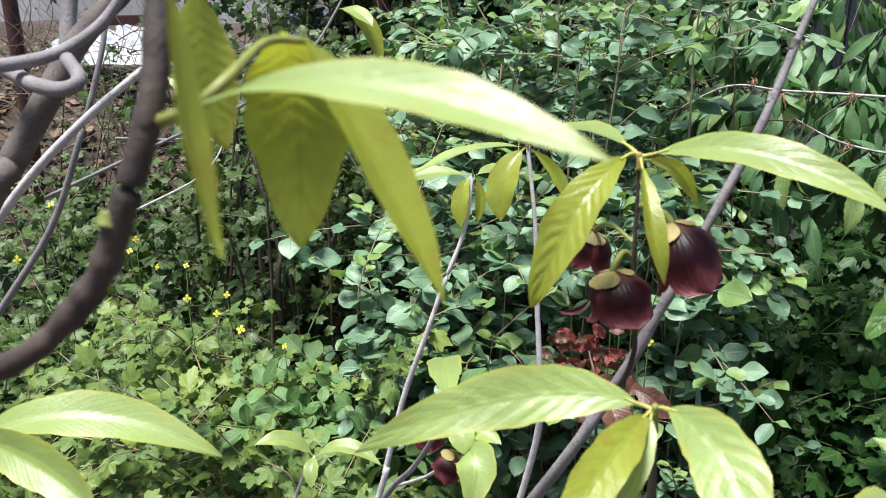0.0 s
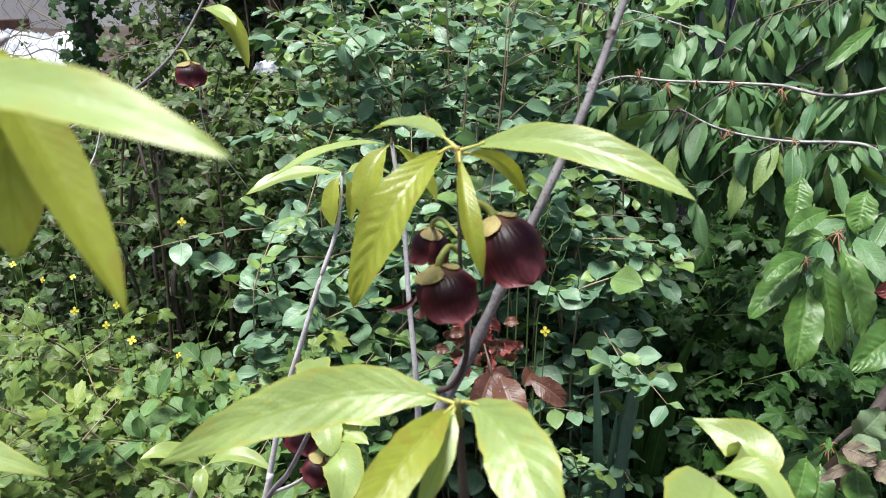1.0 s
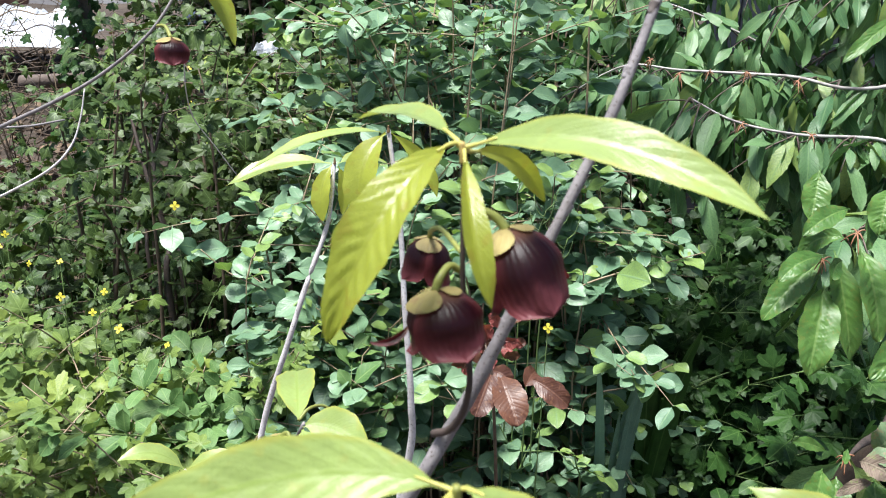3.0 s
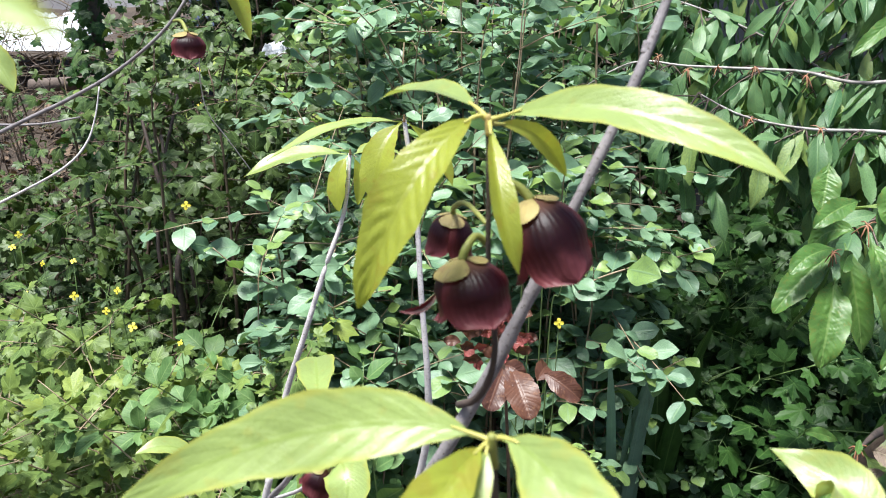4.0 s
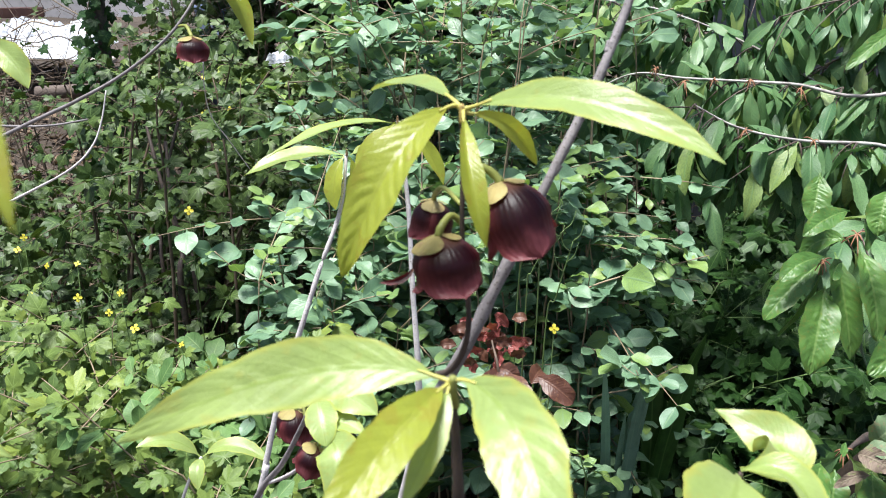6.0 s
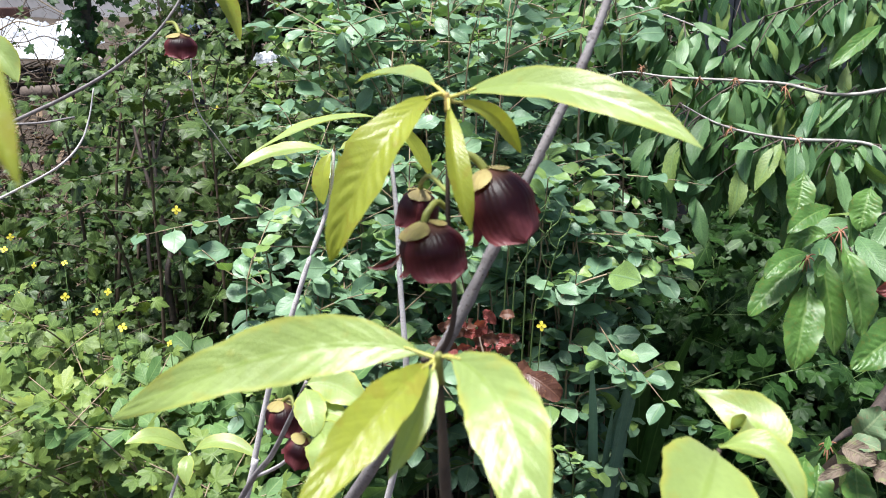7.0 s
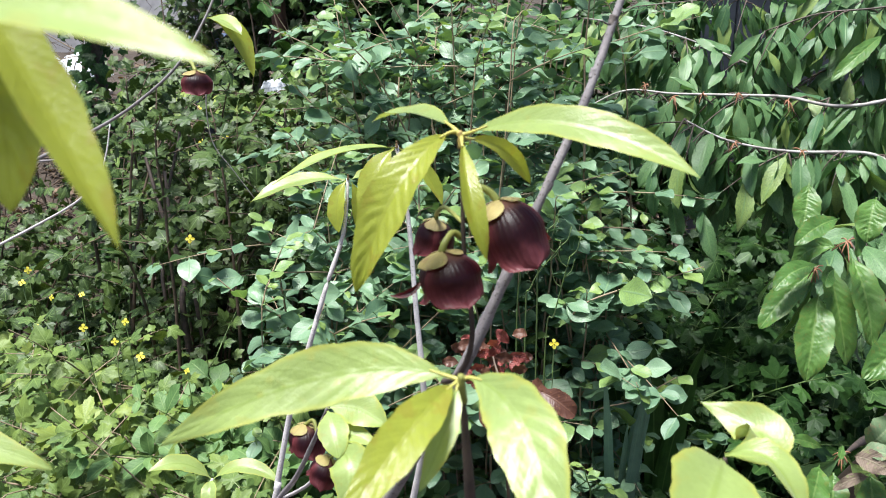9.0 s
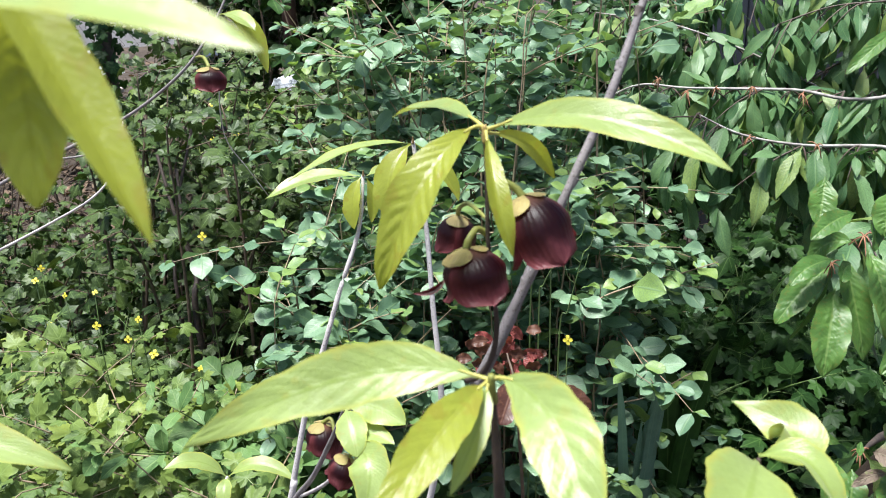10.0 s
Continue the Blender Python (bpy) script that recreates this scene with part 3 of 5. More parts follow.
def flower(owner, top, axis, radius, height, stalk, face=0.0, seed=0):
    """A hanging maroon flower: outer petals, inner petals, sepals and stalk."""
    top, axis = np.array(top, dtype=float), np.array(axis, dtype=float)
    axis /= np.linalg.norm(axis)
    right = np.array((1.0, 0.0, 0.0))
    body = part("flower", petal_mesh(top + axis * height * 0.1, axis, right, radius * 0.55, height * 0.72, face + 3.2, 3.0, -0.2, seed + 9), PETAL, owner, "dark maroon hanging bell flower")
    for k in range(3):
        part("petal", petal_mesh(top, axis, right, radius * (1.04, 0.90, 0.94)[k], height * (1.0 - 0.06 * k), face + k * 2.094, 1.13, 0.16, seed + k), PETAL, body)
    for k in range(3):
        part("sepal", petal_mesh(top - axis * radius * 0.05, axis, right, radius * 1.10, height * 0.9, face + 1.12 + k * 2.094, (1.0, 0.8, 0.62)[k], 0.3, seed + 20 + k, (0.32, 0.22, 0.20)[k], 1.8), SEPAL, body, "olive green sepal")
    tube("stalk", [*stalk, tuple(top)], radius * 0.09, radius * 0.12, STALK, body, 8, 6, 0.1, "olive green stalk")
    return body


pawpaw = thing("pawpaw_tree", (-0.32, 0.52, 0.0), "young pawpaw tree with fresh yellow-green leaves and maroon flowers", "tree")

# main stem and the side twigs that carry the leaf tufts
tube("trunk", [(-0.32, 0.52, -0.03), (-0.26, 0.50, 0.55), (-0.12, 0.42, 1.02), (-0.0225, 0.3040, 1.2572), (0.0098, 0.2918, 1.3256), (0.0227, 0.2918, 1.3545), (0.0394, 0.2951, 1.3925), (0.0594, 0.3053, 1.4346), (0.0759, 0.3202, 1.4753), (0.0972, 0.3381, 1.5240)], 0.0034, 0.0012, BARK_GREY, pawpaw, 12, 10, 0.32, "smooth grey-brown bark")
tube("branch", [(0.003, 0.291, 1.322), (0.008, 0.284, 1.328), (0.012, 0.279, 1.337), (0.014, 0.275, 1.348), (0.014, 0.272, 1.36), (0.0115, 0.2712, 1.3855), (0.0110, 0.2722, 1.4113), (0.0104, 0.2736, 1.4297)], 0.0014, 0.0006, BARK_DARK, pawpaw, 10, 8, 0.25, "dark brown twig")
tube("branch", [(0.0009, 0.2946, 1.1443), (0.0114, 0.1934, 1.3040), (0.0102, 0.1784, 1.3445), (0.0090, 0.1760, 1.3669), (0.0078, 0.1753, 1.3854)], 0.0024, 0.0008, BARK_DARK, pawpaw, 10, 8, 0.2, "dark brown twig")
tube("branch", [(-0.33, 0.66, 0.35), (-0.1615, 0.6467, 0.9720), (-0.1467, 0.6471, 1.0312), (-0.1297, 0.6525, 1.1039), (-0.1097, 0.6535, 1.1647), (-0.0948, 0.6596, 1.2104), (-0.0779, 0.6716, 1.2577), (-0.0734, 0.6866, 1.2985)], 0.0032, 0.0013, BARK_PALE, pawpaw, 10, 10, 0.3, "pale grey twig")
tube("branch", [(-0.0480, 0.5961, 0.9501), (-0.0159, 0.5874, 1.1007), (-0.0135, 0.5822, 1.1590), (-0.0178, 0.5901, 1.2241), (-0.0214, 0.6019, 1.2851), (-0.0289, 0.6126, 1.3434)], 0.0030, 0.0013, BARK_PALE, pawpaw, 10, 10, 0.3, "pale grey twig")
tube("branch", [(-0.1597, 0.5770, 1.0145), (-0.1249, 0.5404, 1.0888), (-0.1044, 0.5122, 1.1281), (-0.0862, 0.4857, 1.1720), (-0.0694, 0.4595, 1.2164)], 0.0026, 0.0012, BARK_GREY, pawpaw, 8, 6, 0.3)
tube("branch", [(-0.1232, 0.5413, 1.0911), (-0.1046, 0.5089, 1.1191), (-0.0852, 0.4689, 1.1552), (-0.0694, 0.4438, 1.1882)], 0.0014, 0.001, BARK_PALE, pawpaw, 8, 6, 0.3)
tube("branch", [(-0.3335, 0.8522, 0.7197), (-0.2852, 0.8602, 0.8577), (-0.2663, 0.8633, 0.8950)], 0.0022, 0.0015, BARK_PALE, pawpaw, 8, 6, 0.3)
tube("branch", [(-0.5393, 0.8513, 1.2111), (-0.3896, 0.8246, 1.2833), (-0.3287, 0.8032, 1.3121), (-0.2768, 0.7925, 1.3409), (-0.2308, 0.7846, 1.3771), (-0.2049, 0.7989, 1.4162), (-0.1891, 0.8117, 1.4509)], 0.0021, 0.0009, BARK_GREY, pawpaw, 8, 8, 0.35)
tube("branch", [(0.1265, 0.2566, 1.2437), (0.1003, 0.2172, 1.3107), (0.0930, 0.2059, 1.3380)], 0.0018, 0.0006, BARK_DARK, pawpaw, 8, 6, 0.2)
# swollen leaf scars along the main stem
for k, (a, b2) in enumerate((((0.0098, 0.2918, 1.3256), (0.0227, 0.2918, 1.3545)), ((0.0227, 0.2918, 1.3545), (0.0394, 0.2951, 1.3925)), ((0.0394, 0.2951, 1.3925), (0.0594, 0.3053, 1.4346)), ((0.0594, 0.3053, 1.4346), (0.0759, 0.3202, 1.4753)), ((0.0759, 0.3202, 1.4753), (0.0972, 0.3381, 1.5240)))):
    a, b2 = np.array(a), np.array(b2)
    for f in (0.25, 0.72):
        q, d = a + (b2 - a) * f, (b2 - a) / np.linalg.norm(b2 - a)
        q = q + np.array((0.0006 * (-1) ** k, -0.0004, 0.0))
        tube("leaf_scar", [tuple(q - d * 0.0022), tuple(q - d * 0.0006), tuple(q + d * 0.0006), tuple(q + d * 0.0018)], 0.0017 - 0.00012 * k, 0.0023 - 0.00018 * k, BARK_BROWN if f > 0.5 else BARK_GREY, pawpaw, 10, 4, 0.1, seed=k)
# the side that the camera starts in
tube("branch", [(-0.0864, 0.1026, 1.5216), (-0.0857, 0.0890, 1.5087), (-0.0855, 0.0817, 1.4954), (-0.0864, 0.0785, 1.4875), (-0.0911, 0.0760, 1.4739), (-0.0957, 0.0758, 1.4635), (-0.1041, 0.0765, 1.4535), (-0.1163, 0.0783, 1.4443), (-0.1565, 0.0997, 1.4203), (-0.3023, 0.2000, 1.2976)], 0.0021, 0.0022, BARK_DARK, pawpaw, 12, 10, 0.45, "dark brown knobbly twig")
tube("branch", [(-0.4919, 0.3991, 1.0794), (-0.2795, 0.3168, 1.3708), (-0.2549, 0.3223, 1.4067), (-0.2346, 0.3250, 1.4365), (-0.2244, 0.3335, 1.4557), (-0.2128, 0.3398, 1.4693), (-0.1942, 0.3490, 1.4884)], 0.0075, 0.0042, BARK_BROWN, pawpaw, 12, 10, 0.12, "smooth grey-brown bark")
tube("branch", [(-0.3221, 0.3747, 1.4189), (-0.2603, 0.3269, 1.4474), (-0.2250, 0.2977, 1.4470), (-0.2084, 0.2886, 1.4473), (-0.2024, 0.2905, 1.4510), (-0.2124, 0.3026, 1.4566)], 0.0034, 0.0028, BARK_GREY, pawpaw, 10, 8, 0.1)
tube("branch", [(-0.2460, 0.2881, 1.4551), (-0.2319, 0.3001, 1.4549), (-0.2192, 0.3132, 1.4579), (-0.2059, 0.3238, 1.4679), (-0.1948, 0.3307, 1.4831)], 0.0030, 0.0020, BARK_GREY, pawpaw, 10, 8, 0.15)
tube("branch", [(-0.2460, 0.3658, 1.4332), (-0.2469, 0.3763, 1.4605), (-0.2457, 0.3861, 1.4853)], 0.0042, 0.0036, BARK_GREY, pawpaw, 10, 8, 0.1)
tube("branch", [(-0.3326, 0.4047, 1.3323), (-0.2897, 0.3937, 1.3769), (-0.2517, 0.3888, 1.4108), (-0.2168, 0.3919, 1.4380), (-0.1947, 0.3894, 1.4540)], 0.0026, 0.0018, BARK_PALE, pawpaw, 8, 8, 0.25)
tube("branch", [(-0.3841, 0.4484, 1.2358), (-0.3490, 0.4472, 1.2796), (-0.3118, 0.4489, 1.3305), (-0.2876, 0.4501, 1.3830), (-0.2717, 0.4604, 1.4334), (-0.2697, 0.4746, 1.4693)], 0.0024, 0.0015, BARK_GREY, pawpaw, 8, 8, 0.25)
tube("branch", [(-0.5877, 1.0783, 1.0989), (-0.5159, 1.0710, 1.1344), (-0.4489, 1.0538, 1.1719), (-0.4223, 1.0646, 1.1985), (-0.4116, 1.0763, 1.2275), (-0.405, 1.085, 1.262)], 0.0019, 0.0008, BARK_PALE, pawpaw, 8, 6, 0.3)
tube("branch", [(-0.5111, 0.9755, 1.2450), (-0.4384, 0.9755, 1.2450), (-0.3978, 0.9980, 1.2473)], 0.0015, 0.0010, BARK_GREY, pawpaw, 8, 6, 0.3)

PALE = "fresh yellow-green leaf, net-veined"
BACKLIT = "olive-yellow young leaf, backlight put into its colour"
# tuft over the flowers
blade("leaf", (0.0128, 0.2727, 1.4303), (0.0449, 0.2515, 1.4479), (0.0839, 0.2265, 1.4259), (-0.15, -0.70, 0.8), 0.0140, PAW, pawpaw, 0.52, 0.25, 0.03, 0.8, 0.05, PALE, 1, rows=64, cols=12, quilt=0.022)
blade("leaf", (0.0080, 0.2732, 1.4315), (-0.0129, 0.2392, 1.4290), (-0.0259, 0.2418, 1.3837), (-0.45, -1.0, 0.55), 0.0168, PAW_BACKLIT, pawpaw, 0.58, 0.35, 0.04, 0.75, 0.06, BACKLIT, 2, rows=84, cols=16, quilt=0.045, puckers=12)
blade("leaf", (0.0110, 0.2726, 1.4299), (0.0110, 0.2407, 1.4186), (0.0184, 0.2413, 1.3941), (0.35, -1.0, 0.2), 0.0078, PAW_BACKLIT, pawpaw, 0.55, 0.7, 0.03, 0.8, 0.06, BACKLIT, 3)
blade("leaf", (0.0081, 0.2756, 1.4322), (-0.0061, 0.3106, 1.4349), (-0.0248, 0.3277, 1.4234), (0.0, -0.25, 1.0), 0.0125, PAW, pawpaw, 0.5, 0.3, 0.03, 0.8, 0.06, PALE, 4)
blade("leaf", (0.0121, 0.2761, 1.4278), (0.0301, 0.3054, 1.4205), (0.0391, 0.3089, 1.4012), (0.1, -0.95, 0.5), 0.0078, PAW_BACKLIT, pawpaw, 0.55, 0.3, 0.03, 0.8, 0.06, BACKLIT, 5)
# tufts on the two pale twigs behind
blade("leaf", (-0.0298, 0.6120, 1.3418), (-0.0703, 0.6088, 1.3476), (-0.1164, 0.5839, 1.3235), (0.0, 0.02, 1.0), 0.0180, PAW, pawpaw, 0.5, 0.3, 0.03, 0.85, 0.06, PALE, 6)
blade("leaf", (-0.0306, 0.6120, 1.3418), (-0.0495, 0.5922, 1.3315), (-0.0466, 0.5838, 1.2939), (-0.4, -1.0, 0.3), 0.0230, PAW_BACKLIT, pawpaw, 0.6, 0.3, 0.03, 0.7, 0.06, BACKLIT, 7)
blade("leaf", (-0.0276, 0.6169, 1.3406), (-0.0048, 0.6258, 1.3214), (0.0036, 0.6164, 1.2958), (0.5, -0.8, 0.5), 0.0120, PAW_BACKLIT, pawpaw, 0.55, 0.4, 0.03, 0.8, 0.06, BACKLIT, 8)
blade("leaf", (-0.0762, 0.6863, 1.2977), (-0.1124, 0.6833, 1.3041), (-0.1508, 0.6660, 1.2861), (0.0, -0.25, 1.0), 0.0200, PAW, pawpaw, 0.5, 0.3, 0.03, 0.85, 0.06, PALE, 9)
blade("leaf", (-0.0750, 0.6831, 1.2976), (-0.0855, 0.6717, 1.2869), (-0.0808, 0.6638, 1.2595), (-0.3, -1.0, 0.2), 0.0150, PAW_BACKLIT, pawpaw, 0.6, 0.3, 0.03, 0.7, 0.06, BACKLIT, 10)
blade("leaf", (-0.0706, 0.6863, 1.2976), (-0.0559, 0.6991, 1.3034), (-0.0355, 0.7057, 1.2924), (0.0, -0.3, 1.0), 0.0150, PAW, pawpaw, 0.5, 0.3, 0.03, 0.85, 0.06, PALE, 11)
blade("leaf", (-0.0707, 0.6856, 1.2959), (-0.0647, 0.6840, 1.2827), (-0.0681, 0.6779, 1.2603), (0.4, -1.0, 0.2), 0.0100, PAW_BACKLIT, pawpaw, 0.6, 0.4, 0.03, 0.7, 0.06, BACKLIT, 12)
# tuft below the flowers
blade("leaf", (0.0064, 0.1752, 1.3851), (-0.0258, 0.1834, 1.3930), (-0.0770, 0.1754, 1.3655), (0.05, -0.80, 0.72), 0.0172, PAW, pawpaw, 0.45, 0.13, 0.03, 0.8, 0.05, PALE, 13, rows=72, cols=12, quilt=0.032)
blade("leaf", (0.0098, 0.1753, 1.3854), (0.0263, 0.1535, 1.3928), (0.0276, 0.1253, 1.3652), (-0.15, -1.0, 0.75), 0.0178, PAW, pawpaw, 0.55, 0.25, 0.03, 0.75, 0.05, PALE, 14, rows=72, cols=12, quilt=0.034, puckers=8)
blade("leaf", (0.0064, 0.1739, 1.3845), (-0.0041, 0.1543, 1.3861), (-0.0235, 0.1265, 1.3686), (-0.3, -1.0, 0.45), 0.0125, PAW_BACKLIT, pawpaw, 0.5, 0.3, 0.03, 0.8, 0.05, BACKLIT, 15, rows=60, cols=12, quilt=0.04)
blade("leaf", (0.0070, 0.1738, 1.3842), (0.0052, 0.1625, 1.3795), (-0.0036, 0.1518, 1.3649), (0.1, -1.0, 0.5), 0.0068, PAW, pawpaw, 0.55, 0.35, 0.03, 0.8, 0.05, PALE, 16)
# low tuft beside it
blade("leaf", (0.0930, 0.2063, 1.3390), (0.1255, 0.2158, 1.3357), (0.0923, 0.2342, 1.3426), (0.0, -0.8, 0.7), 0.0185, PAW, pawpaw, 0.5, 0.25, 0.03, 0.9, 0.04, PALE, 17)
blade("leaf", (0.0935, 0.2063, 1.3390), (0.1075, 0.1998, 1.3502), (0.1131, 0.1856, 1.3260), (0.5, -0.6, 0.7), 0.0115, PAW, pawpaw, 0.5, 0.5, 0.05, 0.8, 0.05, PALE, 18)
blade("leaf", (0.0924, 0.2057, 1.3375), (0.0818, 0.1774, 1.3475), (0.0714, 0.1619, 1.3343), (-0.2, -1.0, 0.6), 0.0290, PAW, pawpaw, 0.4, 0.2, 0.03, 0.7, 0.04, PALE, 19)
# small tuft with two flowers
blade("leaf", (-0.0701, 0.4590, 1.2151), (-0.0524, 0.4606, 1.2194), (-0.0325, 0.4372, 1.2137), (-0.1, -0.7, 0.9), 0.0235, PAW, pawpaw, 0.5, 0.2, 0.03, 0.7, 0.05, PALE, 20)
blade("leaf", (-0.0701, 0.4582, 1.2132), (-0.0650, 0.4419, 1.2120), (-0.0614, 0.4308, 1.1964), (0.1, -1.0, 0.5), 0.0190, PAW, pawpaw, 0.5, 0.25, 0.03, 0.6, 0.05, PALE, 21)
blade("leaf", (-0.0664, 0.4433, 1.2013), (-0.0553, 0.4458, 1.2082), (-0.0392, 0.4332, 1.2030), (0.0, -0.4, 1.0), 0.0140, PAW, pawpaw, 0.5, 0.3, 0.03, 0.8, 0.05, PALE, 22)
blade("leaf", (-0.0659, 0.4415, 1.1964), (-0.0468, 0.4235, 1.2054), (-0.0569, 0.4067, 1.1743), (0.1, -1.0, 0.4), 0.0250, PAW, pawpaw, 0.45, 0.2, 0.03, 0.65, 0.05, PALE, 23)
blade("leaf", (-0.0741, 0.4713, 1.2115), (-0.0776, 0.4890, 1.2147), (-0.0832, 0.5259, 1.2119), (0.0, -0.6, 1.0), 0.0235, PAW, pawpaw, 0.72, 0.45, 0.03, 0.45, 0.05, PALE, 41)
tube("leaf_stalk", [(-0.0741, 0.4710, 1.2109), (-0.0691, 0.4779, 1.2146), (-0.0616, 0.4870, 1.2108), (-0.0528, 0.4887, 1.2024)], 0.0011, 0.0008, STALK, pawpaw, 6, 6, 0.05)
# low pale twig
blade("leaf", (-0.2676, 0.8633, 0.8950), (-0.2959, 0.8656, 0.9302), (-0.3303, 0.8407, 0.9206), (0.0, -0.45, 1.0), 0.0230, PAW, pawpaw, 0.5, 0.25, 0.03, 0.85, 0.05, PALE, 24)
blade("leaf", (-0.2650, 0.8633, 0.8950), (-0.2307, 0.8738, 0.9236), (-0.1856, 0.8525, 0.8945), (0.0, -0.45, 1.0), 0.0200, PAW, pawpaw, 0.5, 0.25, 0.03, 0.85, 0.05, PALE, 25)
blade("leaf", (-0.2663, 0.8629, 0.8938), (-0.2678, 0.8423, 0.8958), (-0.2645, 0.8337, 0.8725), (0.0, -1.0, 0.3), 0.0180, PAW, pawpaw, 0.5, 0.3, 0.03, 0.7, 0.05, PALE, 26)
# tuft with the lone far flower
blade("leaf", (-0.2038, 0.7993, 1.4172), (-0.1731, 0.7998, 1.4185), (-0.1621, 0.7810, 1.3673), (0.4, -0.9, 0.5), 0.0170, PAW_BACKLIT, pawpaw, 0.55, 0.35, 0.04, 0.8, 0.06, BACKLIT, 27)
blade("leaf", (-0.2018, 0.7993, 1.4171), (-0.1834, 0.7893, 1.4188), (-0.1677, 0.7735, 1.4049), (0.0, -0.4, 1.0), 0.0160, PAW, pawpaw, 0.5, 0.3, 0.03, 0.8, 0.06, PALE, 28)
blade("leaf", (-0.2435, 0.4754, 1.4164), (-0.2268, 0.4749, 1.4151), (-0.2172, 0.4665, 1.3941), (0.3, -0.9, 0.5), 0.0150, PAW, pawpaw, 0.55, 0.35, 0.04, 0.8, 0.06, PALE, 29)
# pale shoot tips in the middle of the tufts
tube("shoot_tip", [(0.0109, 0.2721, 1.4255), (0.0106, 0.2722, 1.4288), (0.0104, 0.2722, 1.4317)], 0.0013, 0.0008, TAN_BUD, pawpaw, 8, 4, 0.2, "tan shoot tip")
tube("shoot_tip", [(0.0083, 0.1761, 1.3773), (0.0080, 0.1743, 1.3825), (0.0079, 0.1737, 1.3869)], 0.0015, 0.0009, STALK, pawpaw, 8, 4, 0.2, "yellow-green shoot tip")
# leaf stalks that meet at the shoot tips
PETIOLE = rough_material("yellow_leaf_stalk", (0.50, 0.45, 0.12), (0.42, 0.40, 0.09), 160, 0.5, 0.2, 0.0004)
for hub, thick, leaves in (
    ((0.0104, 0.2732, 1.4300), 0.00105, (((0.0128, 0.2727, 1.4303), (0.0449, 0.2515, 1.4479)), ((0.0080, 0.2732, 1.4315), (-0.0129, 0.2392, 1.4290)), ((0.0110, 0.2726, 1.4299), (0.0110, 0.2407, 1.4186)), ((0.0081, 0.2756, 1.4322), (-0.0061, 0.3106, 1.4349)), ((0.0121, 0.2761, 1.4278), (0.0301, 0.3054, 1.4205)))),
    ((0.0080, 0.1746, 1.3848), 0.00075, (((0.0064, 0.1752, 1.3851), (-0.0258, 0.1834, 1.3930)), ((0.0098, 0.1753, 1.3854), (0.0263, 0.1535, 1.3928)), ((0.0064, 0.1739, 1.3845), (-0.0041, 0.1543, 1.3861)), ((0.0070, 0.1738, 1.3842), (0.0052, 0.1625, 1.3795)))),
):
    hub = np.array(hub)
    for a, c in leaves:
        a, c = np.array(a), np.array(c)
        tube("leaf_stalk", [tuple(hub), tuple(a * 0.7 + hub * 0.3), tuple(a + (c - a) * 0.08), tuple(a + (c - a) * 0.22)], thick, thick * 0.35, PETIOLE, pawpaw, 8, 5, 0.05, "yellow leaf stalk")
# the tuft right before the lens
blade("leaf", (-0.0750, 0.0662, 1.4920), (-0.0538, 0.0637, 1.5026), (-0.0201, 0.0490, 1.4909), (0.0, -0.70, 0.85), 0.0078, PAW, pawpaw, 0.58, 0.2, 0.03, 0.75, 0.16, PALE, 30)
blade("leaf", (-0.0693, 0.0951, 1.4983), (-0.0698, 0.1086, 1.4890), (-0.0701, 0.1010, 1.4585), (0.05, -1.0, 0.15), 0.0185, PAW_BACKLIT, pawpaw, 0.5, 0.15, 0.02, 0.7, 0.02, BACKLIT, 31, rows=72, cols=14, quilt=0.03)
blade("leaf", (-0.0633, 0.0849, 1.4986), (-0.0558, 0.0816, 1.4883), (-0.0405, 0.0685, 1.4626), (0.75, -0.6, 0.3), 0.0095, PAW_BACKLIT, pawpaw, 0.5, 0.5, 0.03, 0.8, 0.02, BACKLIT, 32)
blade("leaf", (-0.0641, 0.0346, 1.512), (-0.0626, 0.0293, 1.4979), (-0.0582, 0.0254, 1.487), (1.0, -0.25, 0.1), 0.0047, PAW_BACKLIT, pawpaw, 0.5, 0.35, 0.03, 0.8, 0.02, BACKLIT, 33)
blade("leaf", (-0.0854, 0.1016, 1.5051), (-0.0845, 0.0969, 1.4928), (-0.0792, 0.0921, 1.4793), (0.2, -0.8, 0.6), 0.0100, PAW_BACKLIT, pawpaw, 0.5, 0.3, 0.04, 0.75, 0.04, BACKLIT, 34, rows=60, cols=12, quilt=0.04)
tube("leaf_stalk", [(-0.0847, 0.0785, 1.4871), (-0.0755, 0.0682, 1.4916), (-0.0707, 0.0691, 1.4955), (-0.0686, 0.0823, 1.4985), (-0.0633, 0.0869, 1.4981)], 0.0011, 0.0006, STALK, pawpaw, 8, 8, 0.05, "yellow-green leaf stalk")
tube("bud", [(-0.0932, 0.0743, 1.4715), (-0.0931, 0.0746, 1.4721), (-0.0930, 0.0749, 1.4729), (-0.0929, 0.0752, 1.4738)], 0.0017, 0.0013, STALK, pawpaw, 10, 4, 0.1, "olive-yellow swelling bud")
# leaves low beside the start
blade("leaf", (-0.2494, 0.2433, 1.3134), (-0.2034, 0.2572, 1.3379), (-0.1478, 0.2560, 1.3061), (0.0, -0.55, 0.9), 0.0200, PAW, pawpaw, 0.5, 0.25, 0.03, 0.85, 0.04, PALE, 35)
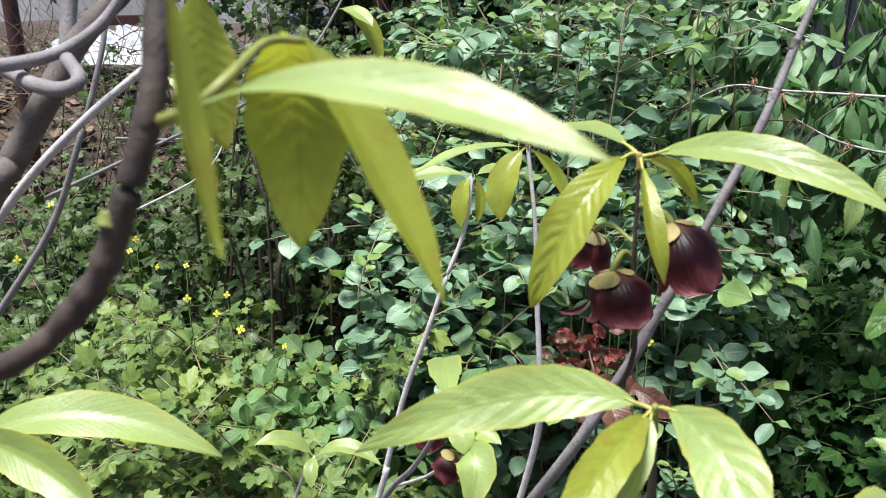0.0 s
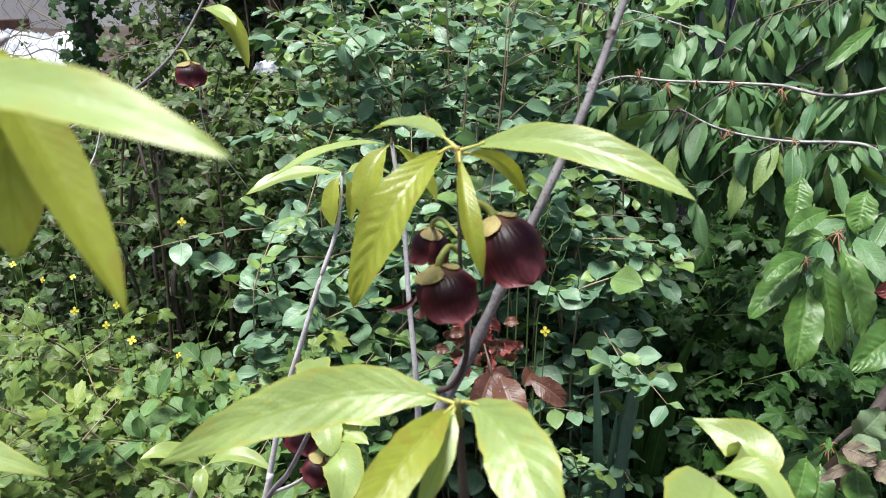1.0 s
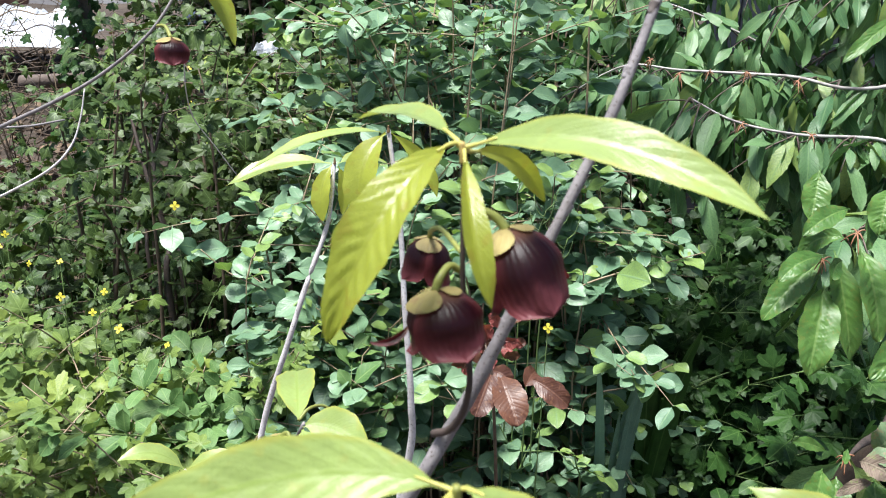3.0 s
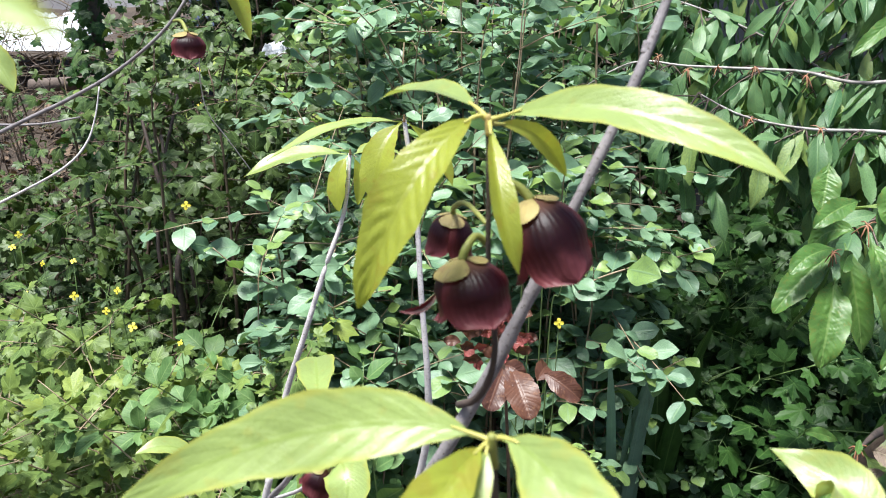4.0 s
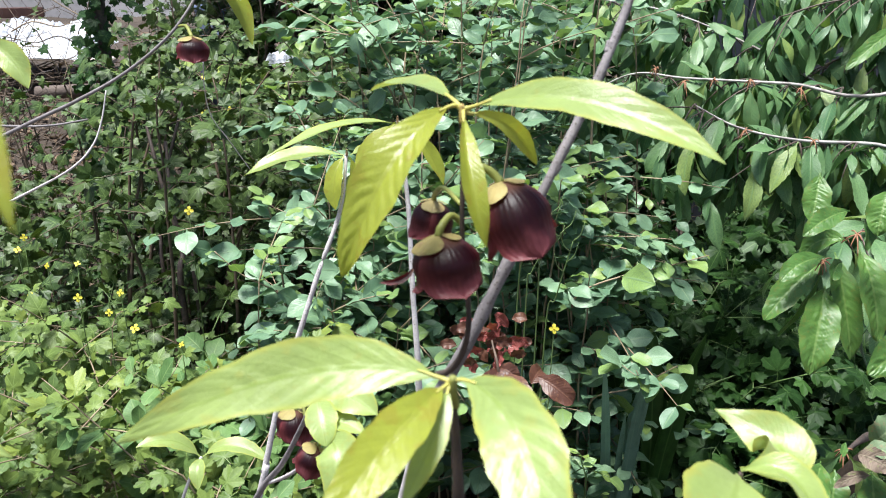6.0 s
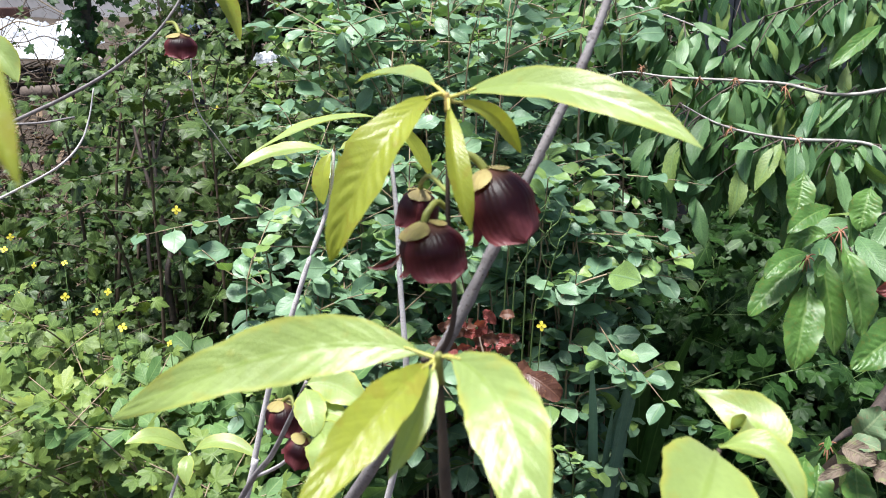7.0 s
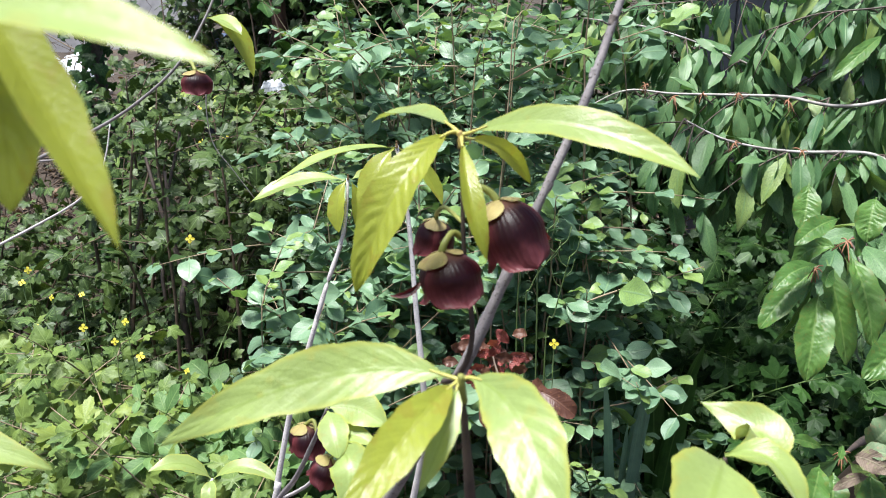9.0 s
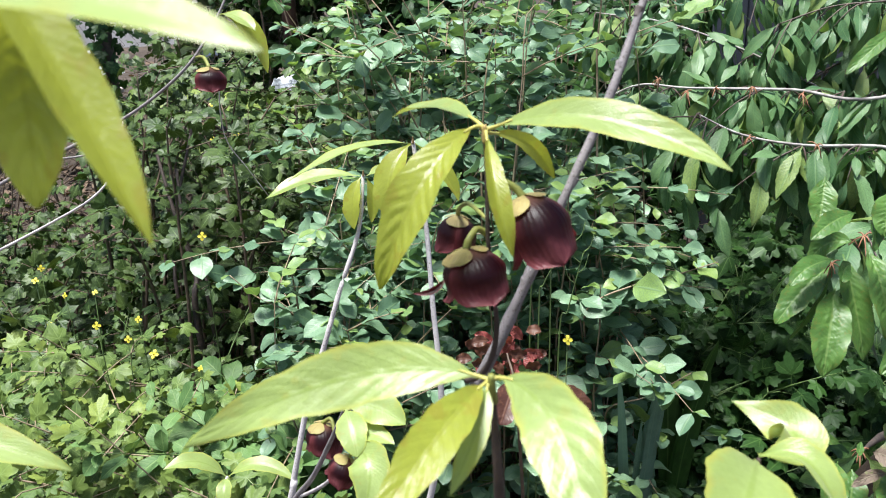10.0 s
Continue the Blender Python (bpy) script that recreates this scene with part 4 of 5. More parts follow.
blade("leaf", (-0.2518, 0.2447, 1.3175), (-0.2105, 0.2340, 1.3217), (-0.1850, 0.2224, 1.2997), (0.4, -0.9, 0.4), 0.0180, PAW, pawpaw, 0.5, 0.4, 0.03, 0.8, 0.04, PALE, 36)
tube("branch", [(-0.3255, 0.2599, 1.2357), (-0.2686, 0.2443, 1.2928), (-0.2499, 0.2441, 1.3154)], 0.0022, 0.0014, BARK_DARK, pawpaw, 8, 6, 0.2)

flower(pawpaw, (0.0238, 0.2710, 1.4058), (0.38, -0.18, -1.0), 0.0126, 0.0255, [(0.0114, 0.2724, 1.4120), (0.0165, 0.2720, 1.4112), (0.0208, 0.2721, 1.4090)], 1.25, 1)
flower(pawpaw, (0.0032, 0.2649, 1.3886), (0.20, -0.10, -1.0), 0.0119, 0.0186, [(0.0114, 0.2731, 1.3906), (0.0075, 0.2711, 1.3940), (0.0043, 0.2661, 1.3919)], 1.15, 2)
flower(pawpaw, (0.0010, 0.3268, 1.3806), (-0.15, -0.05, -1.0), 0.0088, 0.0165, [(0.0109, 0.2753, 1.3965), (0.0050, 0.2999, 1.3945), (0.0014, 0.3230, 1.3850)], 0.5, 3)
flower(pawpaw, (-0.0950, 0.5167, 1.1692), (0.0, -0.10, -1.0), 0.0130, 0.0210, [(-0.0851, 0.5052, 1.1670), (-0.0883, 0.5132, 1.1743)], 1.1, 4)
flower(pawpaw, (-0.0680, 0.4395, 1.1910), (-0.5, -0.10, -1.0), 0.0100, 0.0170, [(-0.0708, 0.4426, 1.1850), (-0.0662, 0.4419, 1.1918)], 1.4, 5)
flower(pawpaw, (-0.2085, 0.7629, 1.3762), (-0.05, -0.10, -1.0), 0.0140, 0.0200, [(-0.2257, 0.7863, 1.3817), (-0.2160, 0.7761, 1.3831)], 1.2, 6)
blade("petal", (-0.0044, 0.2615, 1.3794), (-0.0077, 0.2565, 1.3745), (-0.0158, 0.2568, 1.3754), (0.3, -1.0, 0.5), 0.0024, PETAL, pawpaw, 0.5, 0.6, 0.03, 0.8, 0.0, "curled maroon petal", 40)


# ---- shrubs ----
SHRUB = "arching shrub with rounded blue-green leaves"
shrub = bush("flowering_shrub", SHRUB, "shrub", (0.15, 2.05, 0.0), 0.25, (-0.30, 1.75, 0.42), (0.42, 2.35, 1.40), 60, "ovate", LILAC, 0.062, 0.042, TAN_TWIG, 300, 0.35, 0.1, 0.8, 0.5, 2, 0.0035, 11, face=(0.0, -0.15, 1.0), canes=True, shoots=SHOOT)
bush("flowering_shrub", SHRUB, "shrub", (0.2, 2.9, 0.1), 0.4, (-0.75, 2.6, 0.55), (0.9, 3.2, 1.45), 44, "ovate", LILAC, 0.064, 0.048, TAN_TWIG, 0, 0.3, 0.1, 0.8, 0.5, 2, 0.004, 12, face=(0.0, -0.15, 1.0), shoots=SHOOT)
bush("flowering_shrub", SHRUB, "shrub", (0.3, 1.75, 0.0), 0.2, (0.00, 1.45, 0.10), (0.34, 1.98, 0.62), 26, "ovate", LILAC, 0.059, 0.035, STEM_GREEN, 160, 0.2, 0.1, 0.8, 0.5, 1, 0.002, 13, face=(0.0, -0.15, 1.0), canes=True, shoots=SHOOT)
currant = bush("currant_bush", "dense currant bush with lobed dark green leaves", "shrub", (-0.75, 2.45, 0.0), 0.2, (-0.98, 2.05, 0.30), (-0.24, 2.85, 1.14), 56, "lobed", CURRANT, 0.056, 0.038, TWIG, 120, 0.6, 0.1, 0.8, 0.4, 3, 0.006, 14, canes=True)
bush("currant_bush", "low gooseberry bush with lobed light green leaves", "shrub", (-0.6, 1.35, 0.0), 0.25, (-1.05, 1.05, 0.25), (-0.30, 1.75, 0.72), 70, "lobed", HERB, 0.054, 0.035, TAN_TWIG, 280, 0.3, 0.1, 0.8, 0.4, 3, 0.003, 15, canes=True)
celandine = bush("celandine", "clump of light green celandine with yellow flowers", "plant", (-0.85, 1.9, 0.0), 0.25, (-1.65, 1.65, 0.12), (-0.55, 2.2, 0.50), 80, "lobed", CELANDINE, 0.052, 0.038, STEM_GREEN, 100, 0.4, 0.05, 0.8, 0.3, 2, 0.002, 16)
bush("flowering_shrub", "leaning shoots with rounded blue-green leaves", "shrub", (-0.12, 1.75, 0.0), 0.15, (-0.36, 1.58, 0.52), (0.04, 1.92, 0.96), 36, "ovate", LILAC, 0.060, 0.035, TAN_TWIG, 140, 0.5, 0.1, 0.8, 0.5, 2, 0.003, 61, face=(0.0, -0.2, 1.0), canes=True, shoots=SHOOT)
bush("nettle_clump", "light green clump of broad-leaved herbs", "plant", (-0.35, 1.5, 0.0), 0.2, (-0.50, 1.34, 0.20), (-0.10, 1.66, 0.62), 84, "ovate", NETTLE, 0.056, 0.036, STEM_GREEN, 200, 0.25, 0.1, 0.85, 0.2, 1, 0.002, 17, canes=True)
bush("underwood", "dark green undergrowth of divided creeping leaves, shade put into the green", "plant", (0.9, 2.4, 0.0), 0.4, (0.25, 2.0, 0.05), (1.55, 3.0, 0.72), 90, "lobed", SHADE, 0.074, 0.046, STEM_GREEN, 100, 0.25, 0.1, 0.85, 0.3, 2, 0.002, 18)
bush("underwood", "dark green undergrowth of oval creeping leaves, shade put into the green", "plant", (0.75, 1.7, 0.0), 0.3, (0.50, 1.35, 0.02), (1.1, 2.0, 0.34), 40, "ovate", SHADE, 0.056, 0.042, STEM_GREEN, 100, 0.2, 0.1, 0.85, 0.3, 2, 0.002, 22)
bush("hedge", "tall dark green hedge behind the garden, shade put into the green", "hedge", (0.6, 3.9, 0.4), 0.5, (-1.0, 3.5, 0.65), (1.5, 4.3, 1.75), 66, "ovate", SHADE, 0.09, 0.075, TWIG, 0, 0.2, 0.1, 0.85, 0.3, 3, 0.006, 19)


bush("flowering_shrub", SHRUB, "shrub", (0.35, 1.8, 0.0), 0.15, (0.05, 1.62, 0.45), (0.40, 2.05, 1.00), 30, "ovate", LILAC, 0.059, 0.035, TAN_TWIG, 160, 0.45, 0.1, 0.8, 0.5, 2, 0.003, 24, face=(0.0, -0.2, 1.0), canes=True, shoots=SHOOT)


bush("currant_bush", "low sprawling currant bush with lobed green leaves", "shrub", (-1.3, 2.4, 0.0), 0.2, (-1.85, 2.0, 0.15), (-0.95, 3.1, 0.66), 70, "lobed", CURRANT, 0.062, 0.045, TWIG, 40, 0.4, 0.1, 0.8, 0.4, 2, 0.005, 25)


for q, a in enumerate((((-0.6730, 2.1635, 0.5062), (-0.6740, 2.2059, 0.6145), (-0.7324, 2.2836, 0.7566), (-0.7951, 2.3829, 0.9265)), ((-0.6423, 2.1923, 0.5257), (-0.6479, 2.2057, 0.6148), (-0.6907, 2.2188, 0.7021), (-0.7200, 2.3068, 0.8711)), ((-0.7319, 2.2203, 0.5127), (-0.7448, 2.2636, 0.6231), (-0.7457, 2.3015, 0.7198), (-0.7058, 2.4426, 0.9442)))):
    tube("cane", [(a[0][0] + 0.03, a[0][1], -0.03), *a], 0.010 - 0.002 * q, 0.004, BARK_DARK, currant, 8, 8, 0.15, "thick dark old cane", q)


bush("flowering_shrub", "leafy shoots with broad blue-green leaves", "shrub", (-0.28, 1.6, 0.0), 0.1, (-0.32, 1.48, 0.46), (-0.04, 1.70, 0.78), 16, "ovate", LILAC, 0.059, 0.037, TAN_TWIG, 100, 0.5, 0.1, 0.8, 0.5, 2, 0.003, 27, face=(0.0, -0.2, 1.0), canes=True, shoots=SHOOT)


bush("flowering_shrub", "low shoots with rounded blue-green leaves", "shrub", (0.45, 1.95, 0.0), 0.1, (0.22, 1.78, 0.06), (0.52, 2.05, 0.42), 24, "ovate", LILAC, 0.055, 0.034, STEM_GREEN, 80, 0.25, 0.1, 0.8, 0.3, 2, 0.002, 29, face=(0.0, -0.25, 1.0), shoots=SHOOT)


bush("underwood", "dark green creeper with three-part leaves, shade put into the green", "plant", (0.85, 1.9, 0.0), 0.2, (0.52, 1.60, 0.05), (1.15, 2.25, 0.55), 60, "lobed", SHADE, 0.078, 0.046, STEM_GREEN, 100, 0.3, 0.1, 0.85, 0.3, 2, 0.002, 33)


bush("flowering_shrub", SHRUB, "shrub", (0.28, 1.75, 0.0), 0.05, (0.10, 1.60, 0.76), (0.44, 1.86, 1.00), 15, "ovate", LILAC, 0.059, 0.035, TAN_TWIG, 100, 0.6, 0.1, 0.8, 0.5, 2, 0.003, 35, face=(0.0, -0.3, 1.0), canes=True, shoots=SHOOT)


# long shoots that stand out of the shrubs, with leaves in two rows
SHOOTS = [
    ([(0.257, 1.62, 0.755), (0.352, 1.62, 0.804), (0.426, 1.62, 0.822), (0.504, 1.62, 0.846)], 0.086),
    ([(-0.235, 1.6, 0.711), (-0.319, 1.6, 0.77), (-0.381, 1.6, 0.804), (-0.429, 1.6, 0.85)], 0.07),
    ([(-0.174, 2.0, 1.017), (-0.271, 2.0, 1.092), (-0.341, 2.0, 1.17), (-0.364, 2.0, 1.194)], 0.075),
    ([(-0.104, 2.1, 1.008), (-0.18, 2.1, 1.137), (-0.228, 2.1, 1.212)], 0.08),
    ([(-0.013, 2.1, 1.061), (-0.045, 2.1, 1.176), (-0.02, 2.1, 1.244)], 0.08),
    ([(0.155, 2.1, 1.076), (0.185, 2.1, 1.153), (0.207, 2.1, 1.234)], 0.085),
    ([(0.305, 1.62, 0.53), (0.383, 1.62, 0.557), (0.469, 1.62, 0.609)], 0.08),
    ([(0.082, 1.75, 0.93), (0.205, 1.75, 0.966), (0.359, 1.75, 1.003)], 0.08),
    ([(-0.265, 1.9, 0.916), (-0.308, 1.9, 1.04), (-0.364, 1.9, 1.099)], 0.07),
    ([(-0.148, 1.95, 0.863), (-0.222, 1.95, 0.902), (-0.286, 1.95, 1.009)], 0.07),
]
r = random.Random(91)
for run, size in SHOOTS:
    run = [(run[0][0] + 0.02, run[0][1] + 0.12, run[0][2] - 0.16), *run]
    tube("stem", run, 0.0024, 0.0010, TAN_TWIG, shrub, 6, 8, 0.15, "tan shoot")
    pts = spline(run, 8)
    sprig = leafy(pts, 0.030, size, 0.30, 0.05, 0.85, r, (0.0, -0.3, 1.0), False, 0.3, rows_two=True)
    for i, m in enumerate(sprig):
        old = i < len(sprig) - 3
        part("leaf", shared_leaf("ovate", i, LILAC if old else SHOOT), None, shrub, m=matrix_of(np.column_stack([m[:, :3] * (1.0 if old else 0.75), m[:, 3]])))

# dense green behind the currants and behind the cherry, up to the fences
bush("underwood", "shaded tangle of lobed dark green leaves", "plant", (-0.5, 3.05, 0.1), 0.4, (-1.02, 2.8, 0.35), (0.1, 3.35, 1.02), 50, "lobed", CURRANT, 0.066, 0.046, TWIG, 0, 0.2, 0.1, 0.85, 0.3, 3, 0.003, 71)
bush("underwood", "low dark green ground cover of lobed leaves, shade put into the green", "plant", (-0.7, 2.6, 0.05), 0.4, (-1.1, 2.4, 0.12), (-0.1, 2.95, 0.50), 34, "lobed", SHADE, 0.062, 0.046, STEM_GREEN, 0, 0.1, 0.1, 0.85, 0.3, 2, 0.002, 72)
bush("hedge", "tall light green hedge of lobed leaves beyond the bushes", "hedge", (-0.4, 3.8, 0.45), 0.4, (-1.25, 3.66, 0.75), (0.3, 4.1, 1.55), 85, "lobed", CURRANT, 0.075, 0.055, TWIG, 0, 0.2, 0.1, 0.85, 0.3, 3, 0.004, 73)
bush("underwood", "dark green leaves behind the cherry, shade put into the green", "plant", (1.1, 2.95, 0.1), 0.4, (0.35, 2.7, 0.30), (1.7, 3.2, 0.98), 55, "lobed", SHADE, 0.070, 0.050, TWIG, 0, 0.2, 0.1, 0.85, 0.3, 3, 0.003, 74)


# ---- the cherry tree ----
cherry = thing("cherry_tree", (0.66, 1.36, 0.0), "cherry tree with long drooping toothed green leaves", "tree")
tube("trunk", [(0.66, 1.46, -0.05), (0.70, 1.45, 0.35), (0.7944, 1.3188, 0.6908), (0.8617, 1.4097, 0.8150), (1.05, 1.55, 1.15), (1.3, 1.75, 1.6), (1.5, 1.95, 2.3)], 0.023, 0.019, BARK_CHERRY, cherry, 16, 8, 0.12, "rough brown bark")
tube("twig", [(0.516, 1.9, 0.76), (0.52, 1.9, 0.86), (0.534, 1.9, 0.93), (0.54, 1.92, 1.06)], 0.0018, 0.0022, BARK_DARK, cherry, 6, 8, 0.2, "thin dark hanging twig")
r = random.Random(21)
cherry_poses, cherry_twigs = [], []
BOUGHS = [
    [(1.5, 1.93, 1.30), (0.9635, 1.9403, 1.0969), (0.7833, 2.0952, 1.0800), (0.5742, 2.1990, 1.0699), (0.4510, 2.2520, 1.0677), (0.3148, 2.2739, 0.9883)],
    [(1.52, 1.95, 1.5), (1.1403, 2.1351, 0.9118), (0.9533, 2.3989, 1.0308), (0.7655, 2.4900, 1.1228), (0.5843, 2.5680, 1.1825), (0.4188, 2.6826, 1.1990)],
    [(1.5, 1.9, 1.15), (0.9984, 1.7420, 1.0066), (0.8552, 1.7713, 1.0256), (0.7125, 1.8030, 1.0241), (0.6052, 1.8612, 1.0347), (0.5266, 1.9279, 1.0662)],
]
BOUGHS += [
    [(1.05, 1.55, 1.15), (0.8875, 1.5238, 1.0003), (0.7906, 1.5093, 0.9644), (0.6985, 1.4966, 0.9330)],
    [(0.822, 1.36, 0.781), (0.74, 1.28, 0.733), (0.674, 1.2, 0.734), (0.597, 1.11, 0.77), (0.5312, 1.0163, 0.8120)],
    [(1.5, 1.93, 1.6), (1.2869, 2.2898, 1.2947), (1.1117, 2.3266, 1.2521), (0.9693, 2.3730, 1.2337), (0.8481, 2.4086, 1.1883)],
    [(1.5, 1.95, 1.7), (1.3866, 2.6077, 1.2808), (1.2041, 2.6671, 1.2609), (1.0109, 2.7292, 1.2476), (0.8071, 2.7911, 1.2341), (0.6095, 2.8497, 1.2125)],
    [(1.5, 1.95, 1.3), (1.2061, 2.3313, 1.1304), (1.0405, 2.4218, 1.0874), (0.9361, 2.4037, 1.0330)],
]
for i, run in enumerate(BOUGHS):
    tube("branch", run, 0.0046 if i < 3 else 0.015 if i == 4 else 0.0036, 0.0016, BOUGH if i < 3 else BARK_DARK if i == 4 else BARK_CHERRY, cherry, 8, 8, 0.2, "silvery grey-brown bark" if i < 3 else "", seed=i)
    pts = spline(run[1:], 8)
    for q in pts[:: 2]:
        if i == 4:
            continue
        for _ in range(3 if i < 3 else 2):
            d = np.array((r.gauss(0, 0.5), r.gauss(0.25, 0.4), r.uniform(-0.75, 0.1)))
            twig = np.array([q + d * 0.13 * s + np.array((0, 0, -0.05 * s * s)) for s in np.linspace(0, 1, 5)])
            cherry_twigs.append((twig, 0.0022, 0.0010))
            cherry_poses += leafy(twig, 0.022, 0.100, 0.10, r.uniform(0.5, 1.5), 0.7, r, (-0.15, -0.35, 1.0), False, 0.5, (r.gauss(-0.2, 0.45), r.gauss(-0.6, 0.5), r.gauss(0.0, 0.35)))
        cherry_poses += leafy(np.array([q, q + (0.02, 0, 0), q + (0.04, 0, 0.0)]), 0.015, 0.112, 0.0, r.uniform(0.6, 1.5), 0.6, r, (-0.15, -0.4, 1.0), False, 0.5, (r.gauss(-0.2, 0.45), r.gauss(-0.6, 0.45), r.gauss(0.0, 0.35)))
for q, n in (((0.7024, 1.5153, 0.9259), 3), ((0.5312, 1.0163, 0.8120), 2)):
    for k in range(n):
        a = k * 2.4
        cherry_poses.append(leaf_pose(q, (math.cos(a) * 0.7, math.sin(a) * 0.4 - 0.2, -0.75 + r.uniform(-0.3, 0.3)), (0.1, -0.9, 0.5), r.uniform(0.11, 0.16)))
LARGE_LEAVES = [
    ((0.6178, 1.3588, 0.8982), (0.5880, 1.2845, 0.8723), (0.5749, 1.2625, 0.7883), 0.062, (-0.15, -1.0, 0.4)),
    ((0.6362, 1.3881, 0.9462), (0.6402, 1.3245, 0.8936), (0.6569, 1.3061, 0.7919), 0.050, (0.1, -1.0, 0.4)),
    ((0.6619, 1.3633, 0.9659), (0.6668, 1.2850, 0.9306), (0.6712, 1.2635, 0.8482), 0.058, (0.25, -1.0, 0.5)),
    ((0.6197, 1.3831, 0.9331), (0.5499, 1.3316, 0.9094), (0.5140, 1.3211, 0.8542), 0.045, (-0.5, -0.8, 0.6)),
    ((0.6152, 1.3747, 0.9115), (0.5848, 1.3398, 0.8763), (0.5386, 1.3207, 0.8263), 0.020, (0.8, -0.6, 0.2)),
]
LARGE_LEAVES += [
    ((0.6564, 1.3948, 0.9637), (0.6218, 1.4282, 0.9659), (0.6014, 1.4314, 0.9187), 0.040, (-0.3, -0.7, 0.8)),
    ((0.6936, 1.1363, 0.9353), (0.6367, 1.1129, 0.9289), (0.5768, 1.0860, 0.8862), 0.060, (-0.2, -0.9, 0.6)),
    ((0.7803, 1.2941, 0.9199), (0.7400, 1.2879, 0.9283), (0.6877, 1.2754, 0.9206), 0.045, (-0.1, -1.0, 0.3)),
    ((0.9882, 2.0454, 1.2235), (0.9163, 1.9810, 1.1976), (0.8454, 1.9566, 1.1374), 0.035, (-0.3, -0.8, 0.6)),
]
LARGE_LEAVES += [
    ((0.612, 1.36, 0.949), (0.555, 1.33, 0.957), (0.526, 1.31, 0.925), 0.034, (-0.4, -0.8, 0.7)),
    ((0.637, 1.36, 1.027), (0.583, 1.32, 1.034), (0.546, 1.3, 1.004), 0.034, (-0.2, -0.8, 0.7)),
    ((0.634, 1.3, 1.042), (0.63, 1.27, 1.032), (0.627, 1.26, 0.999), 0.026, (0.5, -1.0, 0.3)),
    ((0.662, 1.3, 1.08), (0.642, 1.27, 1.063), (0.638, 1.26, 1.022), 0.045, (-0.4, -0.9, 0.4)),
    ((0.618, 1.45, 1.061), (0.608, 1.42, 1.031), (0.596, 1.4, 0.991), 0.045, (-0.3, -1.0, 0.4)),
    ((0.64, 1.36, 0.941), (0.612, 1.33, 0.944), (0.607, 1.31, 0.928), 0.028, (0.3, -0.9, 0.5)),
]
for k, (a, c, e2, w, up) in enumerate(LARGE_LEAVES):
    blade("leaf", a, c, e2, up, w, CRIMSON if k == 7 else CHERRY_DEEP, cherry, 0.5, 0.3, 0.06, 0.6, 0.05, "red turning leaf" if k == 7 else "", 90 + k, rows=90, cols=18, teeth=0.025, quilt=0.006, puckers=14, crinkle=0.085)
# the low shoot beside the trunk
LOW_SHOOT = [
    ((0.4843, 0.9807, 0.8201), (0.4685, 0.9456, 0.8125), (0.4535, 0.9299, 0.7733), 0.038, (0.1, -1.0, 0.5), 0),
    ((0.5049, 0.9848, 0.8054), (0.4998, 0.9572, 0.7903), (0.4846, 0.9413, 0.7504), 0.040, (-0.2, -1.0, 0.4), 0),
    ((0.5473, 0.9750, 0.8108), (0.5407, 0.9475, 0.7960), (0.5410, 0.9217, 0.7594), 0.044, (0.1, -1.0, 0.3), 0),
    ((0.4884, 0.9888, 0.8402), (0.4614, 0.9767, 0.8615), (0.4313, 0.9605, 0.8727), 0.016, (0.0, -0.8, 0.7), 0),
    ((0.5104, 0.9809, 0.8489), (0.5046, 0.9690, 0.8459), (0.4974, 0.9573, 0.8431), 0.010, (-0.3, -1.0, 0.2), 0),
]
LOW_SHOOT += [
    ((0.5436, 0.9798, 0.8487), (0.5451, 0.9574, 0.8730), (0.5740, 0.9828, 0.8844), 0.044, (-0.2, -1.0, 0.35), 1),
    ((0.5807, 0.9723, 0.8330), (0.5799, 0.9608, 0.8575), (0.6002, 0.9873, 0.8709), 0.042, (0.2, -1.0, 0.3), 1),
    ((0.5253, 0.9670, 0.8424), (0.5378, 0.9536, 0.8634), (0.5574, 0.9386, 0.8546), 0.026, (0.0, -0.55, 0.9), 1),
    ((0.5159, 0.9583, 0.8468), (0.5261, 0.9399, 0.8555), (0.5501, 0.9328, 0.8398), 0.029, (0.0, -0.9, 0.6), 2),
    ((0.5523, 0.9482, 0.8249), (0.5605, 0.9311, 0.8365), (0.5788, 0.9218, 0.8151), 0.031, (0.1, -0.9, 0.5), 2),
    ((0.5376, 0.9563, 0.8172), (0.5133, 0.9492, 0.8246), (0.4882, 0.9430, 0.8077), 0.015, (0.0, -0.8, 0.6), 2),
]
for k, (a, c, e2, w, up, kind) in enumerate(LOW_SHOOT):
    blade("leaf", a, c, e2, up, w, (CHERRY_DEEP, GREYGREEN, WITHERED)[kind], cherry, 0.5, 0.2, 0.10, 0.55, 0.04, ("", "rounded dull grey-green leaf", "withered pinkish-brown leaf")[kind], 120 + k, rows=40, cols=12, teeth=0.02, quilt=0.008, puckers=8, crinkle=(0.10, 0.03, 0.12)[kind])
part("twig_tangle", stems_mesh(cherry_twigs), BARK_CHERRY, cherry, kind="stuff")
# a gap in the crown, through which the board fence shows
cherry_poses = [m for m in cherry_poses if not (0.84 < m[0, 3] + 0.5 * m[0, 0] < 0.96 and m[2, 3] + 0.5 * m[2, 0] > 1.20)]
hang_leaves(cherry, "long", CHERRY, cherry_poses, 300)
